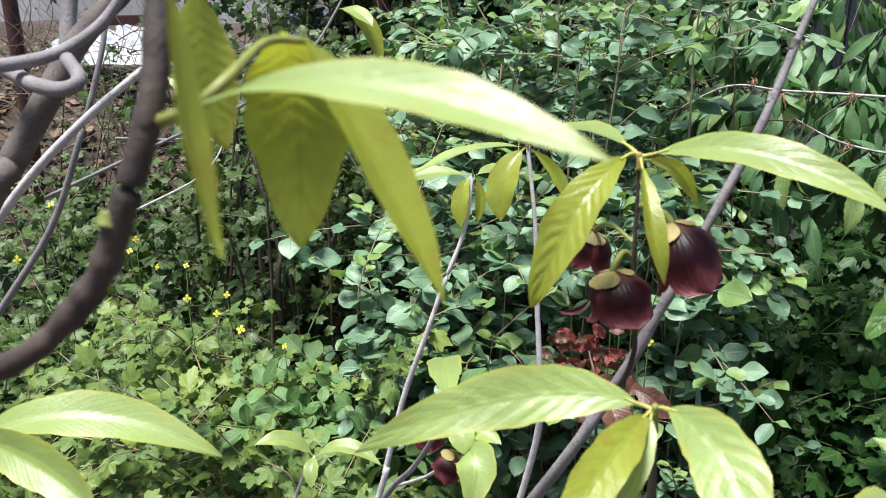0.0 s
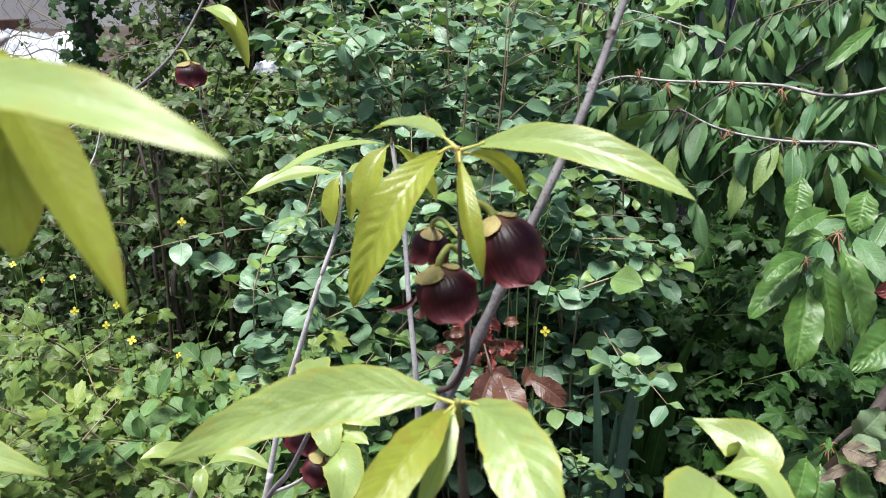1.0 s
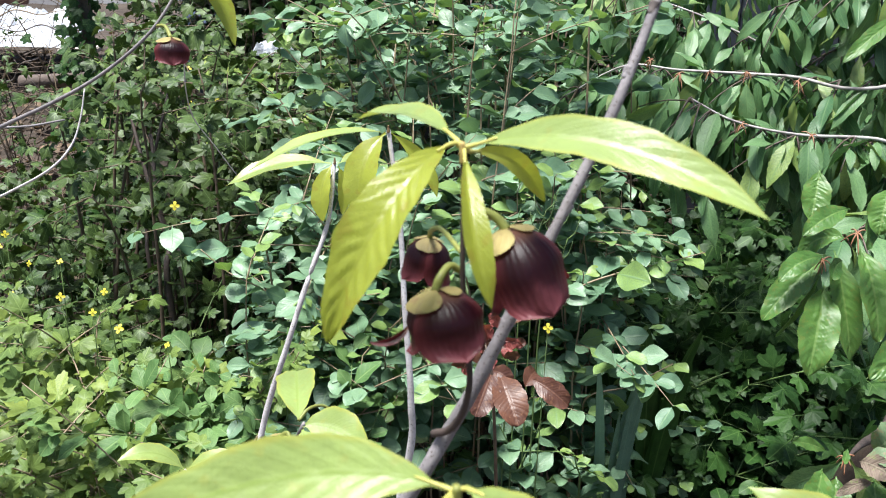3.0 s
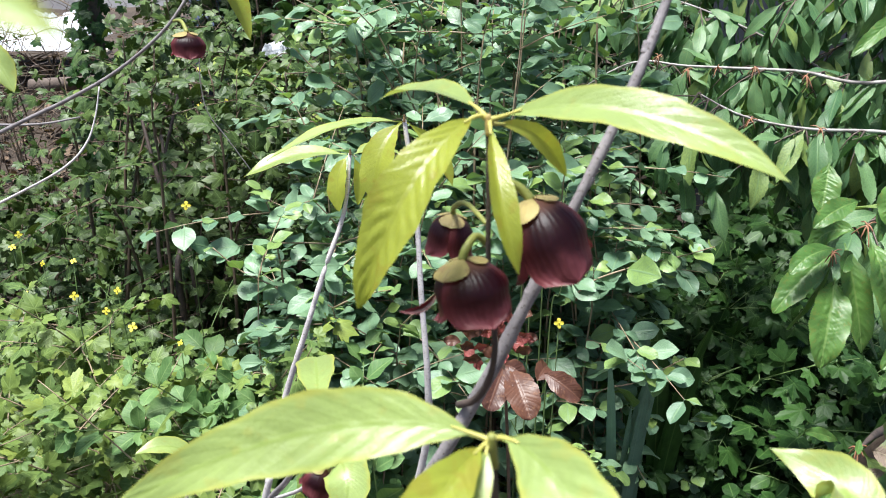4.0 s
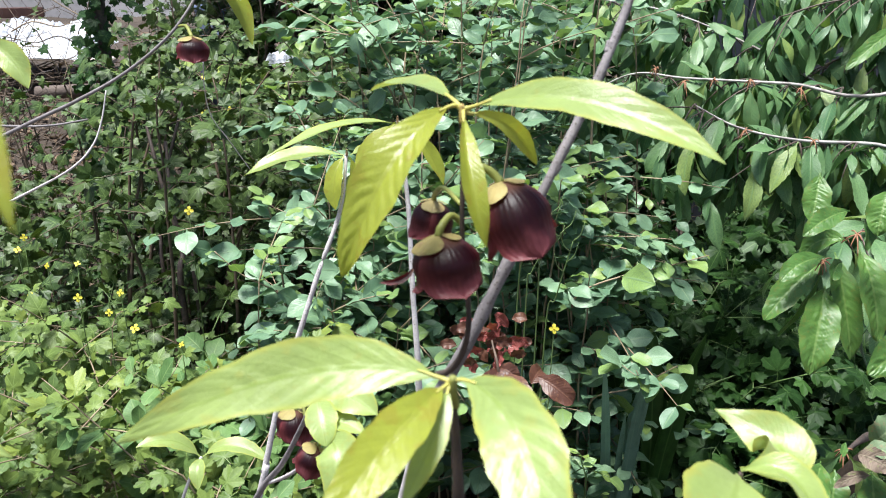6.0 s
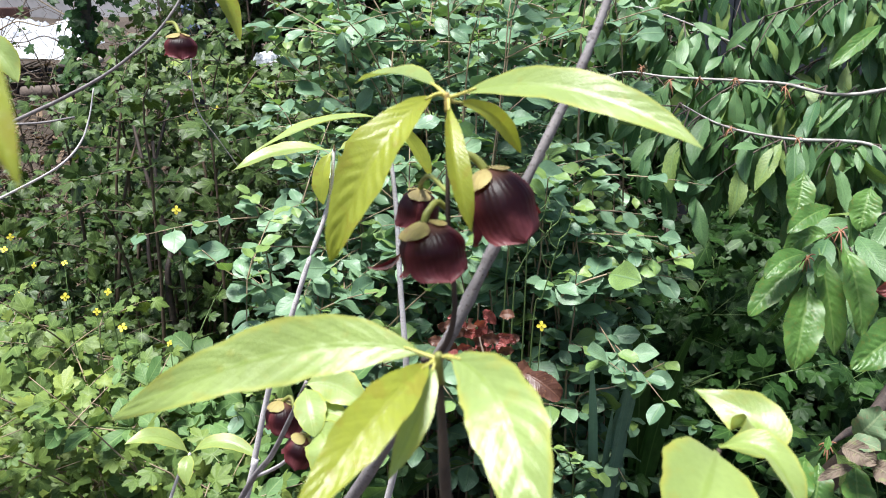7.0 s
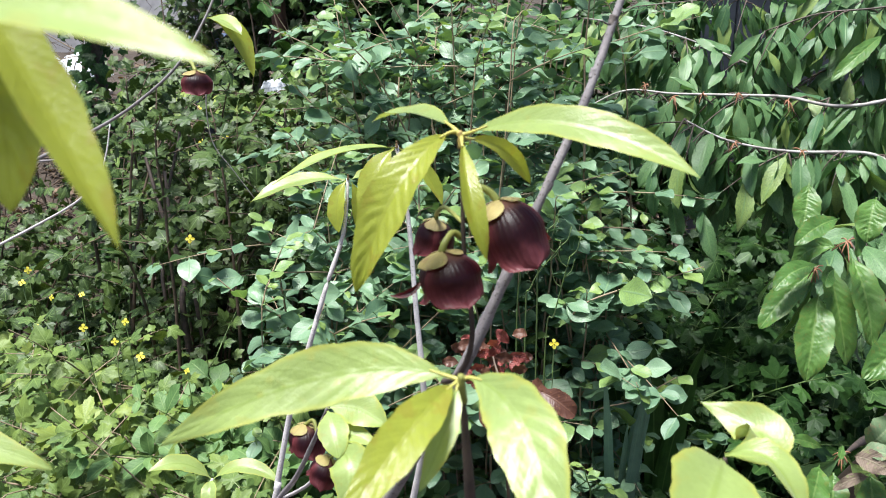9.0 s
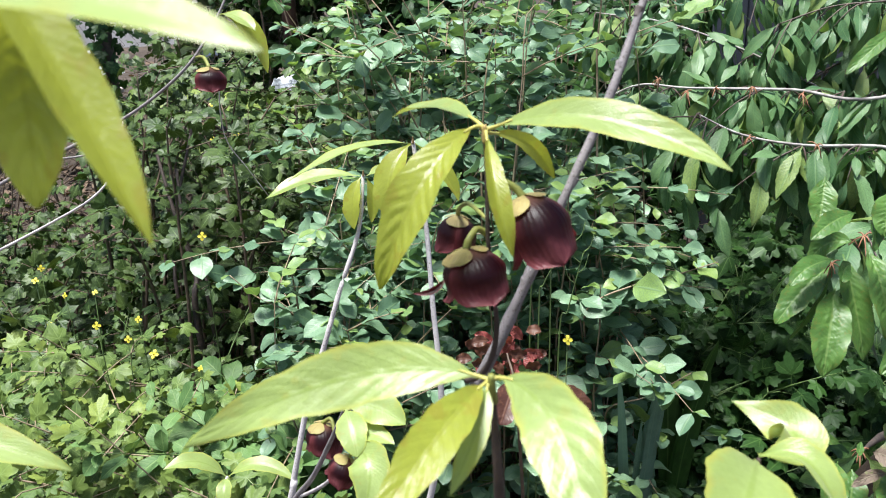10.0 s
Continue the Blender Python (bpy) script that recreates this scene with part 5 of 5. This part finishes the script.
for q in ((0.65, 1.35, 0.991), (0.604, 1.35, 0.945), (0.6937, 1.4976, 0.9357), (0.5275, 1.0163, 0.8120), (0.5009, 2.2075, 1.0909), (0.5715, 2.1950, 1.0600), (0.4975, 2.1930, 1.0919), (0.5539, 2.1336, 1.0749), (0.6066, 2.0853, 1.0884), (0.6740, 2.0364, 1.1002), (0.7558, 1.9508, 1.0987), (0.6002, 1.8019, 1.0418), (0.7070, 1.7181, 1.0455)):
    for k in range(7):
        a = k * 0.9
        e2 = np.array(q) + np.array((math.cos(a) * r.uniform(0.2, 1.0), math.sin(a), r.uniform(-1.6, 0.3))) * r.uniform(0.012, 0.024)
        tube("bud_scale", [q, tuple(np.array(q) * 0.5 + e2 * 0.5 + (0, 0, 0.003)), tuple(e2)], 0.0016, 0.0008, FRUIT_STALK, cherry, 5, 3, 0.1, "reddish fruit stalk")


# ---- small plants ----
iris = thing("iris", (0.385, 1.64, 0.0), "iris clump with upright blue-green sword leaves", "plant")
r = random.Random(5)
for k in range(6):
    a = r.uniform(-0.16, 0.16)
    x0, h = 0.385 + r.uniform(-0.03, 0.03), r.uniform(0.50, 0.66)
    y0 = 1.64 + r.uniform(-0.04, 0.04)
    blade("leaf", (x0, y0, -0.02), (x0 + a * 0.08, y0 - 0.02, h * 0.6), (x0 + a * 0.35, y0 - 0.05, h), (r.uniform(-0.8, 0.8), -1.0, 0.1), 0.023, IRIS, iris, 0.4, 0.1, 0.01, 0.5, 0.0, seed=60 + k, rows=14, cols=4)

red_plant = thing("bronze_plant", (0.12, 1.42, 0.0), "young plant with glossy bronze-red leaves", "plant")
tube("stem", [(0.12, 1.42, -0.02), (0.12, 1.41, 0.35), (0.0911, 1.2364, 0.7695), (0.0782, 1.2654, 0.8413)], 0.004, 0.0015, TWIG, red_plant)
for k, (a, b2, w) in enumerate((((0.0899, 1.2370, 0.8087), (0.0622, 1.1763, 0.7661), 0.044), ((0.1000, 1.2342, 0.8026), (0.1240, 1.1616, 0.7601), 0.050), ((0.1493, 1.2397, 0.7925), (0.2027, 1.2147, 0.7614), 0.036), ((0.1400, 1.2443, 0.7771), (0.1585, 1.2795, 0.7845), 0.03), ((0.0896, 1.2457, 0.8038), (0.1162, 1.2300, 0.7934), 0.028))):
    m2 = tuple((np.array(a) + np.array(b2)) / 2 + np.array((0, -0.01, 0.012)))
    blade("leaf", a, m2, b2, (0.1, -0.9, 0.5), w, BRONZE, red_plant, 0.5, 0.3, 0.05, 0.42, 0.02, "glossy bronze-brown leaf", 70 + k, rows=40, cols=10, quilt=0.03, puckers=8, teeth=0.015)
for k in range(34):
    q = np.array((0.0743, 1.2990, 0.8178)) + np.array((r.uniform(-0.05, 0.05), r.uniform(-0.03, 0.03), r.uniform(-0.035, 0.04)))
    d = np.array((r.uniform(-1, 1), r.uniform(-0.6, 0.2), r.uniform(-0.7, 0.7)))
    d = d / np.linalg.norm(d) * r.uniform(0.022, 0.038)
    blade("leaf", tuple(q), tuple(q + d * 0.5 + (0, 0, 0.006)), tuple(q + d), (r.uniform(-0.8, 0.8), -0.9, r.uniform(-0.4, 0.9)), 0.018, CRIMSON if k % 2 else BRONZE, red_plant, 0.5, 0.3, 0.14, 0.55, 0.02, "crimson young leaf", 80 + k, rows=14, cols=6, quilt=0.06, puckers=6)

for k in range(6):
    x0, y0, h = 0.47 + r.uniform(-0.05, 0.04), 1.84 + r.uniform(-0.04, 0.04), r.uniform(0.52, 0.66)
    blade("leaf", (x0, y0, -0.02), (x0, y0 - 0.02, h * 0.6), (x0 + r.uniform(-0.08, 0.08), y0 - 0.06, h), (r.uniform(-0.5, 0.5), -1.0, 0.1), 0.05, SHADE, iris, 0.55, 0.2, 0.02, 0.5, 0.0, "broad green sword leaf", 110 + k, rows=14, cols=4)


# thin upright stalks with slim green pods
for k, run in enumerate([[(0.171, 1.5, 0.746), (0.17, 1.48, 0.904), (0.185, 1.47, 0.98)], [(0.15, 1.5, 0.757), (0.159, 1.49, 0.867), (0.209, 1.48, 0.946)], [(0.187, 1.5, 0.718), (0.202, 1.49, 0.813), (0.225, 1.48, 0.925)], [(0.136, 1.52, 0.753), (0.14, 1.5, 0.885), (0.128, 1.5, 0.938)]]):
    base = (run[0][0], run[0][1] + 0.03, -0.02)
    stalk = tube("stalk", [base, *run], 0.0016, 0.0009, STEM_GREEN, celandine, 6, 8, 0.1, "thin green stalk")
    for j in range(4):
        q = np.array(run[-1]) * (1 - 0.18 * j) + np.array(run[1]) * 0.18 * j
        tube("pod", [tuple(q), tuple(q + (0.012 * (-1) ** j, 0, 0.012)), tuple(q + (0.018 * (-1) ** j, 0, 0.035))], 0.0012, 0.0006, STEM_GREEN, stalk, 5, 3, 0.05)


# ---- celandine flowers ----
def small_flower(owner, q, size, r):
    """Four rounded yellow petals round a green middle, on a thin stalk."""
    q = np.array(q)
    foot = (q[0] + r.uniform(-0.05, 0.05), q[1] + r.uniform(0.0, 0.1), ground_at(q[0], q[1]) - 0.01)
    head = tube("flower", [foot, (foot[0] * 0.4 + q[0] * 0.6, foot[1] * 0.4 + q[1] * 0.6, q[2] * 0.6), tuple(q)], 0.0016, 0.0009, STEM_GREEN, owner, 5, 4, 0.0, "small yellow four-petalled flower")
    tilt = np.array((r.uniform(-0.5, 0.5), -0.6, r.uniform(0.3, 1.0)))
    tilt /= np.linalg.norm(tilt)
    a = np.cross(tilt, (0.3, 0.1, 0.9))
    a /= np.linalg.norm(a)
    c = np.cross(tilt, a)
    for k in range(4):
        d = a * math.cos(k * 1.571 + 0.3) + c * math.sin(k * 1.571 + 0.3)
        blade("petal", tuple(q), tuple(q + d * size * 0.5 + tilt * size * 0.12), tuple(q + d * size), tuple(tilt), size * 0.72, YELLOW, head, 0.65, 0.25, 0.08, 0.5, 0.0, seed=k, rows=5, cols=4)
    v, f = tube_data([q - tilt * 0.001, q + tilt * 0.004], size * 0.18, size * 0.12, 6)
    part("flower_centre", mesh_of("flower_centre", v, f), YELLOW, head)


r = random.Random(9)
for q in ((-0.8795, 1.7965, 0.7979), (-0.8923, 1.7871, 0.7736), (-0.7739, 1.5693, 0.7690), (-0.7261, 1.6832, 0.7870), (-0.6849, 1.5673, 0.7661), (-0.6045, 1.5703, 0.7759), (-0.6073, 1.5114, 0.7627), (-0.5530, 1.4826, 0.7453), (-0.4683, 1.4718, 0.7198), (-0.8080, 1.7283, 0.7628), (-0.2625, 1.4579, 0.7181), (0.2010, 1.4814, 0.7555), (-1.0016, 1.5339, 0.8503), (-0.9904, 1.6691, 0.9181)):
    small_flower(celandine, q, r.uniform(0.0065, 0.010), r)
far_celandine = thing("celandine", (-0.75, 2.95, 0.1), "celandine plant with yellow flowers behind the currant bush", "plant")
for q in ((-0.7904, 2.8598, 0.9103), (-0.7607, 2.8647, 0.9237), (-0.7232, 2.7270, 0.8472), (-0.5744, 1.9574, 0.8053), (-0.6756, 2.8303, 0.8380)):
    small_flower(far_celandine, q, r.uniform(0.009, 0.013), r)
r2 = random.Random(77)
hang_leaves(far_celandine, "trefoil", HERB, [leaf_pose((-0.75 + r2.uniform(-0.4, 0.5), 2.95 + r2.uniform(-0.1, 0.2), r2.uniform(0.62, 0.98)), (r2.gauss(0, 1), r2.gauss(-0.5, 0.6), r2.uniform(-0.3, 0.3)), (r2.gauss(0, 0.3), -0.4, 1.0), r2.uniform(0.06, 0.1)) for _ in range(160)], 0)


# ---- beyond the bushes ----
WIRE = rough_material("rusty_wire", (0.16, 0.11, 0.09), (0.10, 0.075, 0.065), 30, 0.6, 0.2, 0.001, metal=0.6)
RUST = rough_material("rusty_iron", (0.10, 0.045, 0.035), (0.07, 0.03, 0.025), 25, 0.7, 0.4, 0.002)
SHEET = rough_material("white_plastic", (0.62, 0.64, 0.69), (0.48, 0.50, 0.55), 9, 0.35, 0.8, 0.012)
BOARD = rough_material("weathered_board", (0.48, 0.43, 0.38), (0.36, 0.31, 0.27), 9, 0.8, 0.4, 0.002)
LOG = rough_material("old_log", (0.13, 0.10, 0.085), (0.08, 0.06, 0.05), 14, 0.9, 0.7, 0.006)
WALL = rough_material("pale_render", (0.70, 0.68, 0.68), (0.56, 0.53, 0.53), 2.5, 0.9, 0.3, 0.004)
SLATE = rough_material("slate_blue_paint", (0.060, 0.066, 0.085), (0.042, 0.046, 0.060), 5, 0.6, 0.25, 0.002)
BLUE = rough_material("blue_plastic", (0.10, 0.14, 0.24), (0.08, 0.11, 0.19), 5, 0.45, 0.2, 0.002)


def box_mesh(name, size, bevel, seed=0, warp=0.0):
    bm = bmesh.new()
    bmesh.ops.create_cube(bm, size=1.0)
    for v in bm.verts:
        v.co = Vector((v.co.x * size[0], v.co.y * size[1], v.co.z * size[2]))
    bmesh.ops.bevel(bm, geom=bm.edges[:], offset=bevel, segments=2, affect="EDGES")
    rr = random.Random(seed)
    for v in bm.verts:
        v.co += Vector((rr.uniform(-warp, warp), rr.uniform(-warp, warp), rr.uniform(-warp, warp)))
    me = bpy.data.meshes.new(name)
    bm.to_mesh(me)
    bm.free()
    return me


def crumpled(name, label, category, place, size, mat, seed):
    """A heap of crumpled sheeting."""
    n = 26
    verts = []
    for j in range(n + 1):
        for i in range(n + 1):
            x, y = 2 * i / n - 1, 2 * j / n - 1
            d = max(abs(x), abs(y))
            h = (1 - d ** 3) * (0.55 + 0.45 * noise.noise(Vector((x * 2.2, y * 2.2, seed)))) + 0.30 * abs(noise.noise(Vector((x * 5, y * 5, seed + 3)))) * (1 - d ** 4)
            wob = 1 + 0.18 * noise.noise(Vector((x * 2, y * 2, seed + 8)))
            verts.append((x * size[0] * wob, y * size[1] * wob, h * size[2]))
    w = n + 1
    faces = [(j * w + i, j * w + i + 1, (j + 1) * w + i + 1, (j + 1) * w + i) for j in range(n) for i in range(n)]
    me = mesh_of(name, verts, faces, smooth=False)
    me.materials.append(mat)
    ob = new(name, me)
    ob.location = (place[0], place[1], place[2])
    mod = ob.modifiers.new("thick", "SOLIDIFY")
    mod.thickness = 0.002
    return tagged(ob, label, category)


fence = thing("wire_fence", (-1.5, 3.62, 0.3), "rusty chain-link fence on iron posts", "fence")
for x in (-2.75, -2.124, -0.62):
    z0 = ground_at(x, 3.62)
    tube("post", [(x, 3.62, z0 - 0.1), (x + 0.01, 3.62, z0 + 0.6), (x, 3.63, z0 + 1.5)], 0.030, 0.030, RUST, fence, 8, 3, 0.04)
z0 = 0.34
for i in range(64):
    x = -3.15 + i * 0.055
    for way in (-1, 1):
        zz = [z0 + 0.02 + k * 0.0735 for k in range(15)]
        run = [(x + way * (0.0275 if k % 2 else -0.0275) * 0.96, 3.60 + way * 0.0015, z) for k, z in enumerate(zz)]
        if way == 1:
            v, f = tube_data(run, 0.0009, 0.0009, 4)
            part("wire", mesh_of("wire", v, f, smooth=False), WIRE, fence)

creeper = thing("dry_creeper", (-1.6, 3.5, 0.35), "leafless brown creeper tangled in the wire fence", "creeper")
r5 = random.Random(63)
for k in range(70):
    x, z = r5.uniform(-2.5, -1.15), r5.uniform(0.35, 1.05)
    run = [np.array((x, 3.50 + r5.uniform(-0.12, 0.06), z))]
    d = np.array((r5.gauss(0, 0.6), r5.gauss(0, 0.1), r5.gauss(0.45, 0.5)))
    for _ in range(r5.randint(4, 8)):
        d = d + np.array((r5.gauss(0, 0.35), r5.gauss(0, 0.08), r5.gauss(0, 0.30)))
        run.append(run[-1] + d / np.linalg.norm(d) * r5.uniform(0.05, 0.10))
    tube("vine", [tuple(q) for q in run], r5.uniform(0.0014, 0.0036), 0.0009, (TWIG, TWIG, TAN_TWIG, BARK_BROWN)[k % 4], creeper, 5, 4, 0.2, seed=k)

crumpled("plastic_sheet", "crumpled white plastic sheeting on the bank", "sheet", ((-1.9318, 4.5186, 0.7288)), (0.26, 0.25, 0.20), SHEET, 1)
crumpled("plastic_sheet", "crumpled white plastic sheeting on the bank", "sheet", ((-2.2536, 4.6294, 0.7293)), (0.20, 0.22, 0.14), SHEET, 2)
crumpled("plastic_bag", "small crumpled white plastic bag among the shrubs", "bag", ((-0.5625, 3.2322, 0.9075)), (0.065, 0.05, 0.06), SHEET, 5)


def plank(name, label, category, a, b2, wide, thick, mat, seed):
    a, b2 = Vector(a), Vector(b2)
    d = b2 - a
    ob = new(name, box_mesh(name, (d.length, wide, thick), 0.004, seed, 0.001))
    ob.data.materials.append(mat)
    ob.matrix_basis = Matrix.Translation((a + b2) / 2) @ d.to_track_quat("X", "Z").to_matrix().to_4x4()
    return tagged(ob, label, category)


plank("board", "pale weathered board lying on the bank", "board", (-1.6750, 4.1940, 0.7293), (-1.5021, 4.1949, 0.7360), 0.10, 0.022, BOARD, 1)
plank("board", "dark board leaning on the pale wall", "board", (-2.6129, 5.3023, 0.7928), (-2.2604, 5.3026, 0.8027), 0.02, 0.055, RUST, 2)
log = thing("log", (-1.5696, 3.9484, 0.6533), "old grey-brown log lying on the bank", "log")
tube("wood", [(-1.7632, 3.9442, 0.6376), (-1.6180, 3.9469, 0.6483), (-1.4486, 3.9495, 0.6592)], 0.030, 0.026, LOG, log, 12, 6, 0.12)
barrel = thing("barrel", (-1.0392, 4.3383, 0.8401), "blue plastic barrel behind the fence", "barrel")
c = (-1.0522, 4.3384, 0.8399)
for name, z1, z2, r1 in (("body", -0.35, 0.10, 0.10), ("rim", 0.10, 0.125, 0.106), ("hoop", -0.06, -0.04, 0.105)):
    v, f = tube_data([(c[0], c[1], c[2] + z1), (c[0], c[1], c[2] + (z1 + z2) / 2), (c[0], c[1], c[2] + z2)], r1, r1, 20)
    part(name, mesh_of(name, v, f), BLUE, barrel)

wall = new("wall_north", box_mesh("wall_north", (7.0, 0.25, 1.0), 0.01))
wall.data.materials.append(WALL)
wall.location = (-5.2, 6.6, 0.98)
tagged(wall, "pale plastered garden wall beyond the fence", "wall", kind="structure")

screen = thing("board_fence", (1.9, 3.42, 0.3), "slate-blue painted board fence behind the cherry", "fence")
for i in range(17):
    me = box_mesh("board", (0.118, 0.022, 1.75), 0.003, i, 0.0015)
    part("board", me, SLATE, screen, m=Matrix.Translation((1.02 + i * 0.122, 3.42, 0.78 + 0.004 * (i % 3))))
for z in (0.35, 1.25):
    part("rail", box_mesh("rail", (2.1, 0.04, 0.07), 0.003), SLATE, screen, m=Matrix.Translation((2.0, 3.455, z)))

r3 = random.Random(31)
litter = stuff_mesh("leaf_litter", "ovate", [leaf_pose((x, y, ground_at(x, y) + r3.uniform(0.004, 0.03)), (r3.gauss(0, 1), r3.gauss(0, 1), r3.gauss(0, 0.25)), (r3.gauss(0, 0.4), r3.gauss(0, 0.4), 1.0), r3.uniform(0.03, 0.08)) for x, y in ((r3.uniform(-3.2, 1.6), r3.uniform(1.2, 5.6)) for _ in range(1500))] + [leaf_pose((x, y, ground_at(x, y) + r3.uniform(0.004, 0.04)), (r3.gauss(0, 1), r3.gauss(0, 1), r3.gauss(0, 0.35)), (r3.gauss(0, 0.5), r3.gauss(0, 0.5), 1.0), r3.uniform(0.03, 0.07)) for x, y in ((r3.uniform(-2.8, -1.0), r3.uniform(2.8, 4.6)) for _ in range(1500))])
litter.materials.append(LITTER)
tagged(new("leaf_litter", litter), "dry brown leaf litter over the soil", "litter", kind="stuff")
sticks = []
for _ in range(300):
    x, y = r3.uniform(-3.0, -0.8), r3.uniform(3.0, 5.2)
    a, n = r3.uniform(0, 6.28), r3.uniform(0.15, 0.5)
    z = ground_at(x, y) + 0.015
    sticks.append(([(x, y, z), (x + math.cos(a) * n * 0.5, y + math.sin(a) * n * 0.5, z + r3.uniform(0.0, 0.12)), (x + math.cos(a) * n, y + math.sin(a) * n, z + r3.uniform(0, 0.25))], 0.004, 0.0015))
brush = stems_mesh(sticks)
brush.materials.append(TWIG)
tagged(new("brushwood", brush), "dry fallen twigs on the bank", "twigs", kind="stuff")

ivy_post = thing("ivy_post", (-1.13, 3.05, 0.05), "dark wooden post overgrown with green ivy", "post")
tube("pole", [(-1.13, 3.05, -0.02), (-1.12, 3.05, 0.8), (-1.13, 3.06, 1.7)], 0.022, 0.018, BARK_DARK, ivy_post, 10, 6, 0.1)
r4 = random.Random(41)
hang_leaves(ivy_post, "lobed", SHADE, [leaf_pose((-1.13 + r4.gauss(0, 0.05), 3.03 + r4.uniform(-0.06, 0.05), r4.uniform(0.3, 1.6)), (r4.gauss(0, 1), r4.gauss(-0.3, 0.5), r4.uniform(-0.8, 0.1)), (r4.gauss(0, 0.4), -1.0, 0.6), r4.uniform(0.04, 0.065)) for _ in range(420)], 60)
bramble = bush("bramble", "thin reddish bramble canes with few leaves", "shrub", (-1.5, 3.2, 0.1), 0.3, (-2.1, 2.9, 0.4), (-1.2, 3.5, 1.15), 22, "trefoil", CURRANT, 0.040, 0.16, TWIG, 20, 0.5, 0.1, 0.8, 0.6, 4, 0.004, 51, canes=True)
tube("tendril", [(-0.2295, 0.8737, 1.3381), (-0.2334, 0.8837, 1.3087), (-0.2340, 0.9031, 1.2759), (-0.2218, 0.9228, 1.2443), (-0.2062, 0.9493, 1.2027)], 0.0006, 0.0005, BARK_PALE, pawpaw, 6, 6, 0.1, "thin pale tendril")

for q in ((-0.0732, 0.6850, 1.2999), (-0.0288, 0.6109, 1.3446)):
    tube("bud", [tuple(np.array(q) - (0, 0, 0.0022)), q, tuple(np.array(q) + (0, 0, 0.0012)), tuple(np.array(q) + (0, -0.0004, 0.0026))], 0.0012, 0.0005, SEPAL_BARK, pawpaw, 8, 4, 0.1, "rusty brown leaf bud")
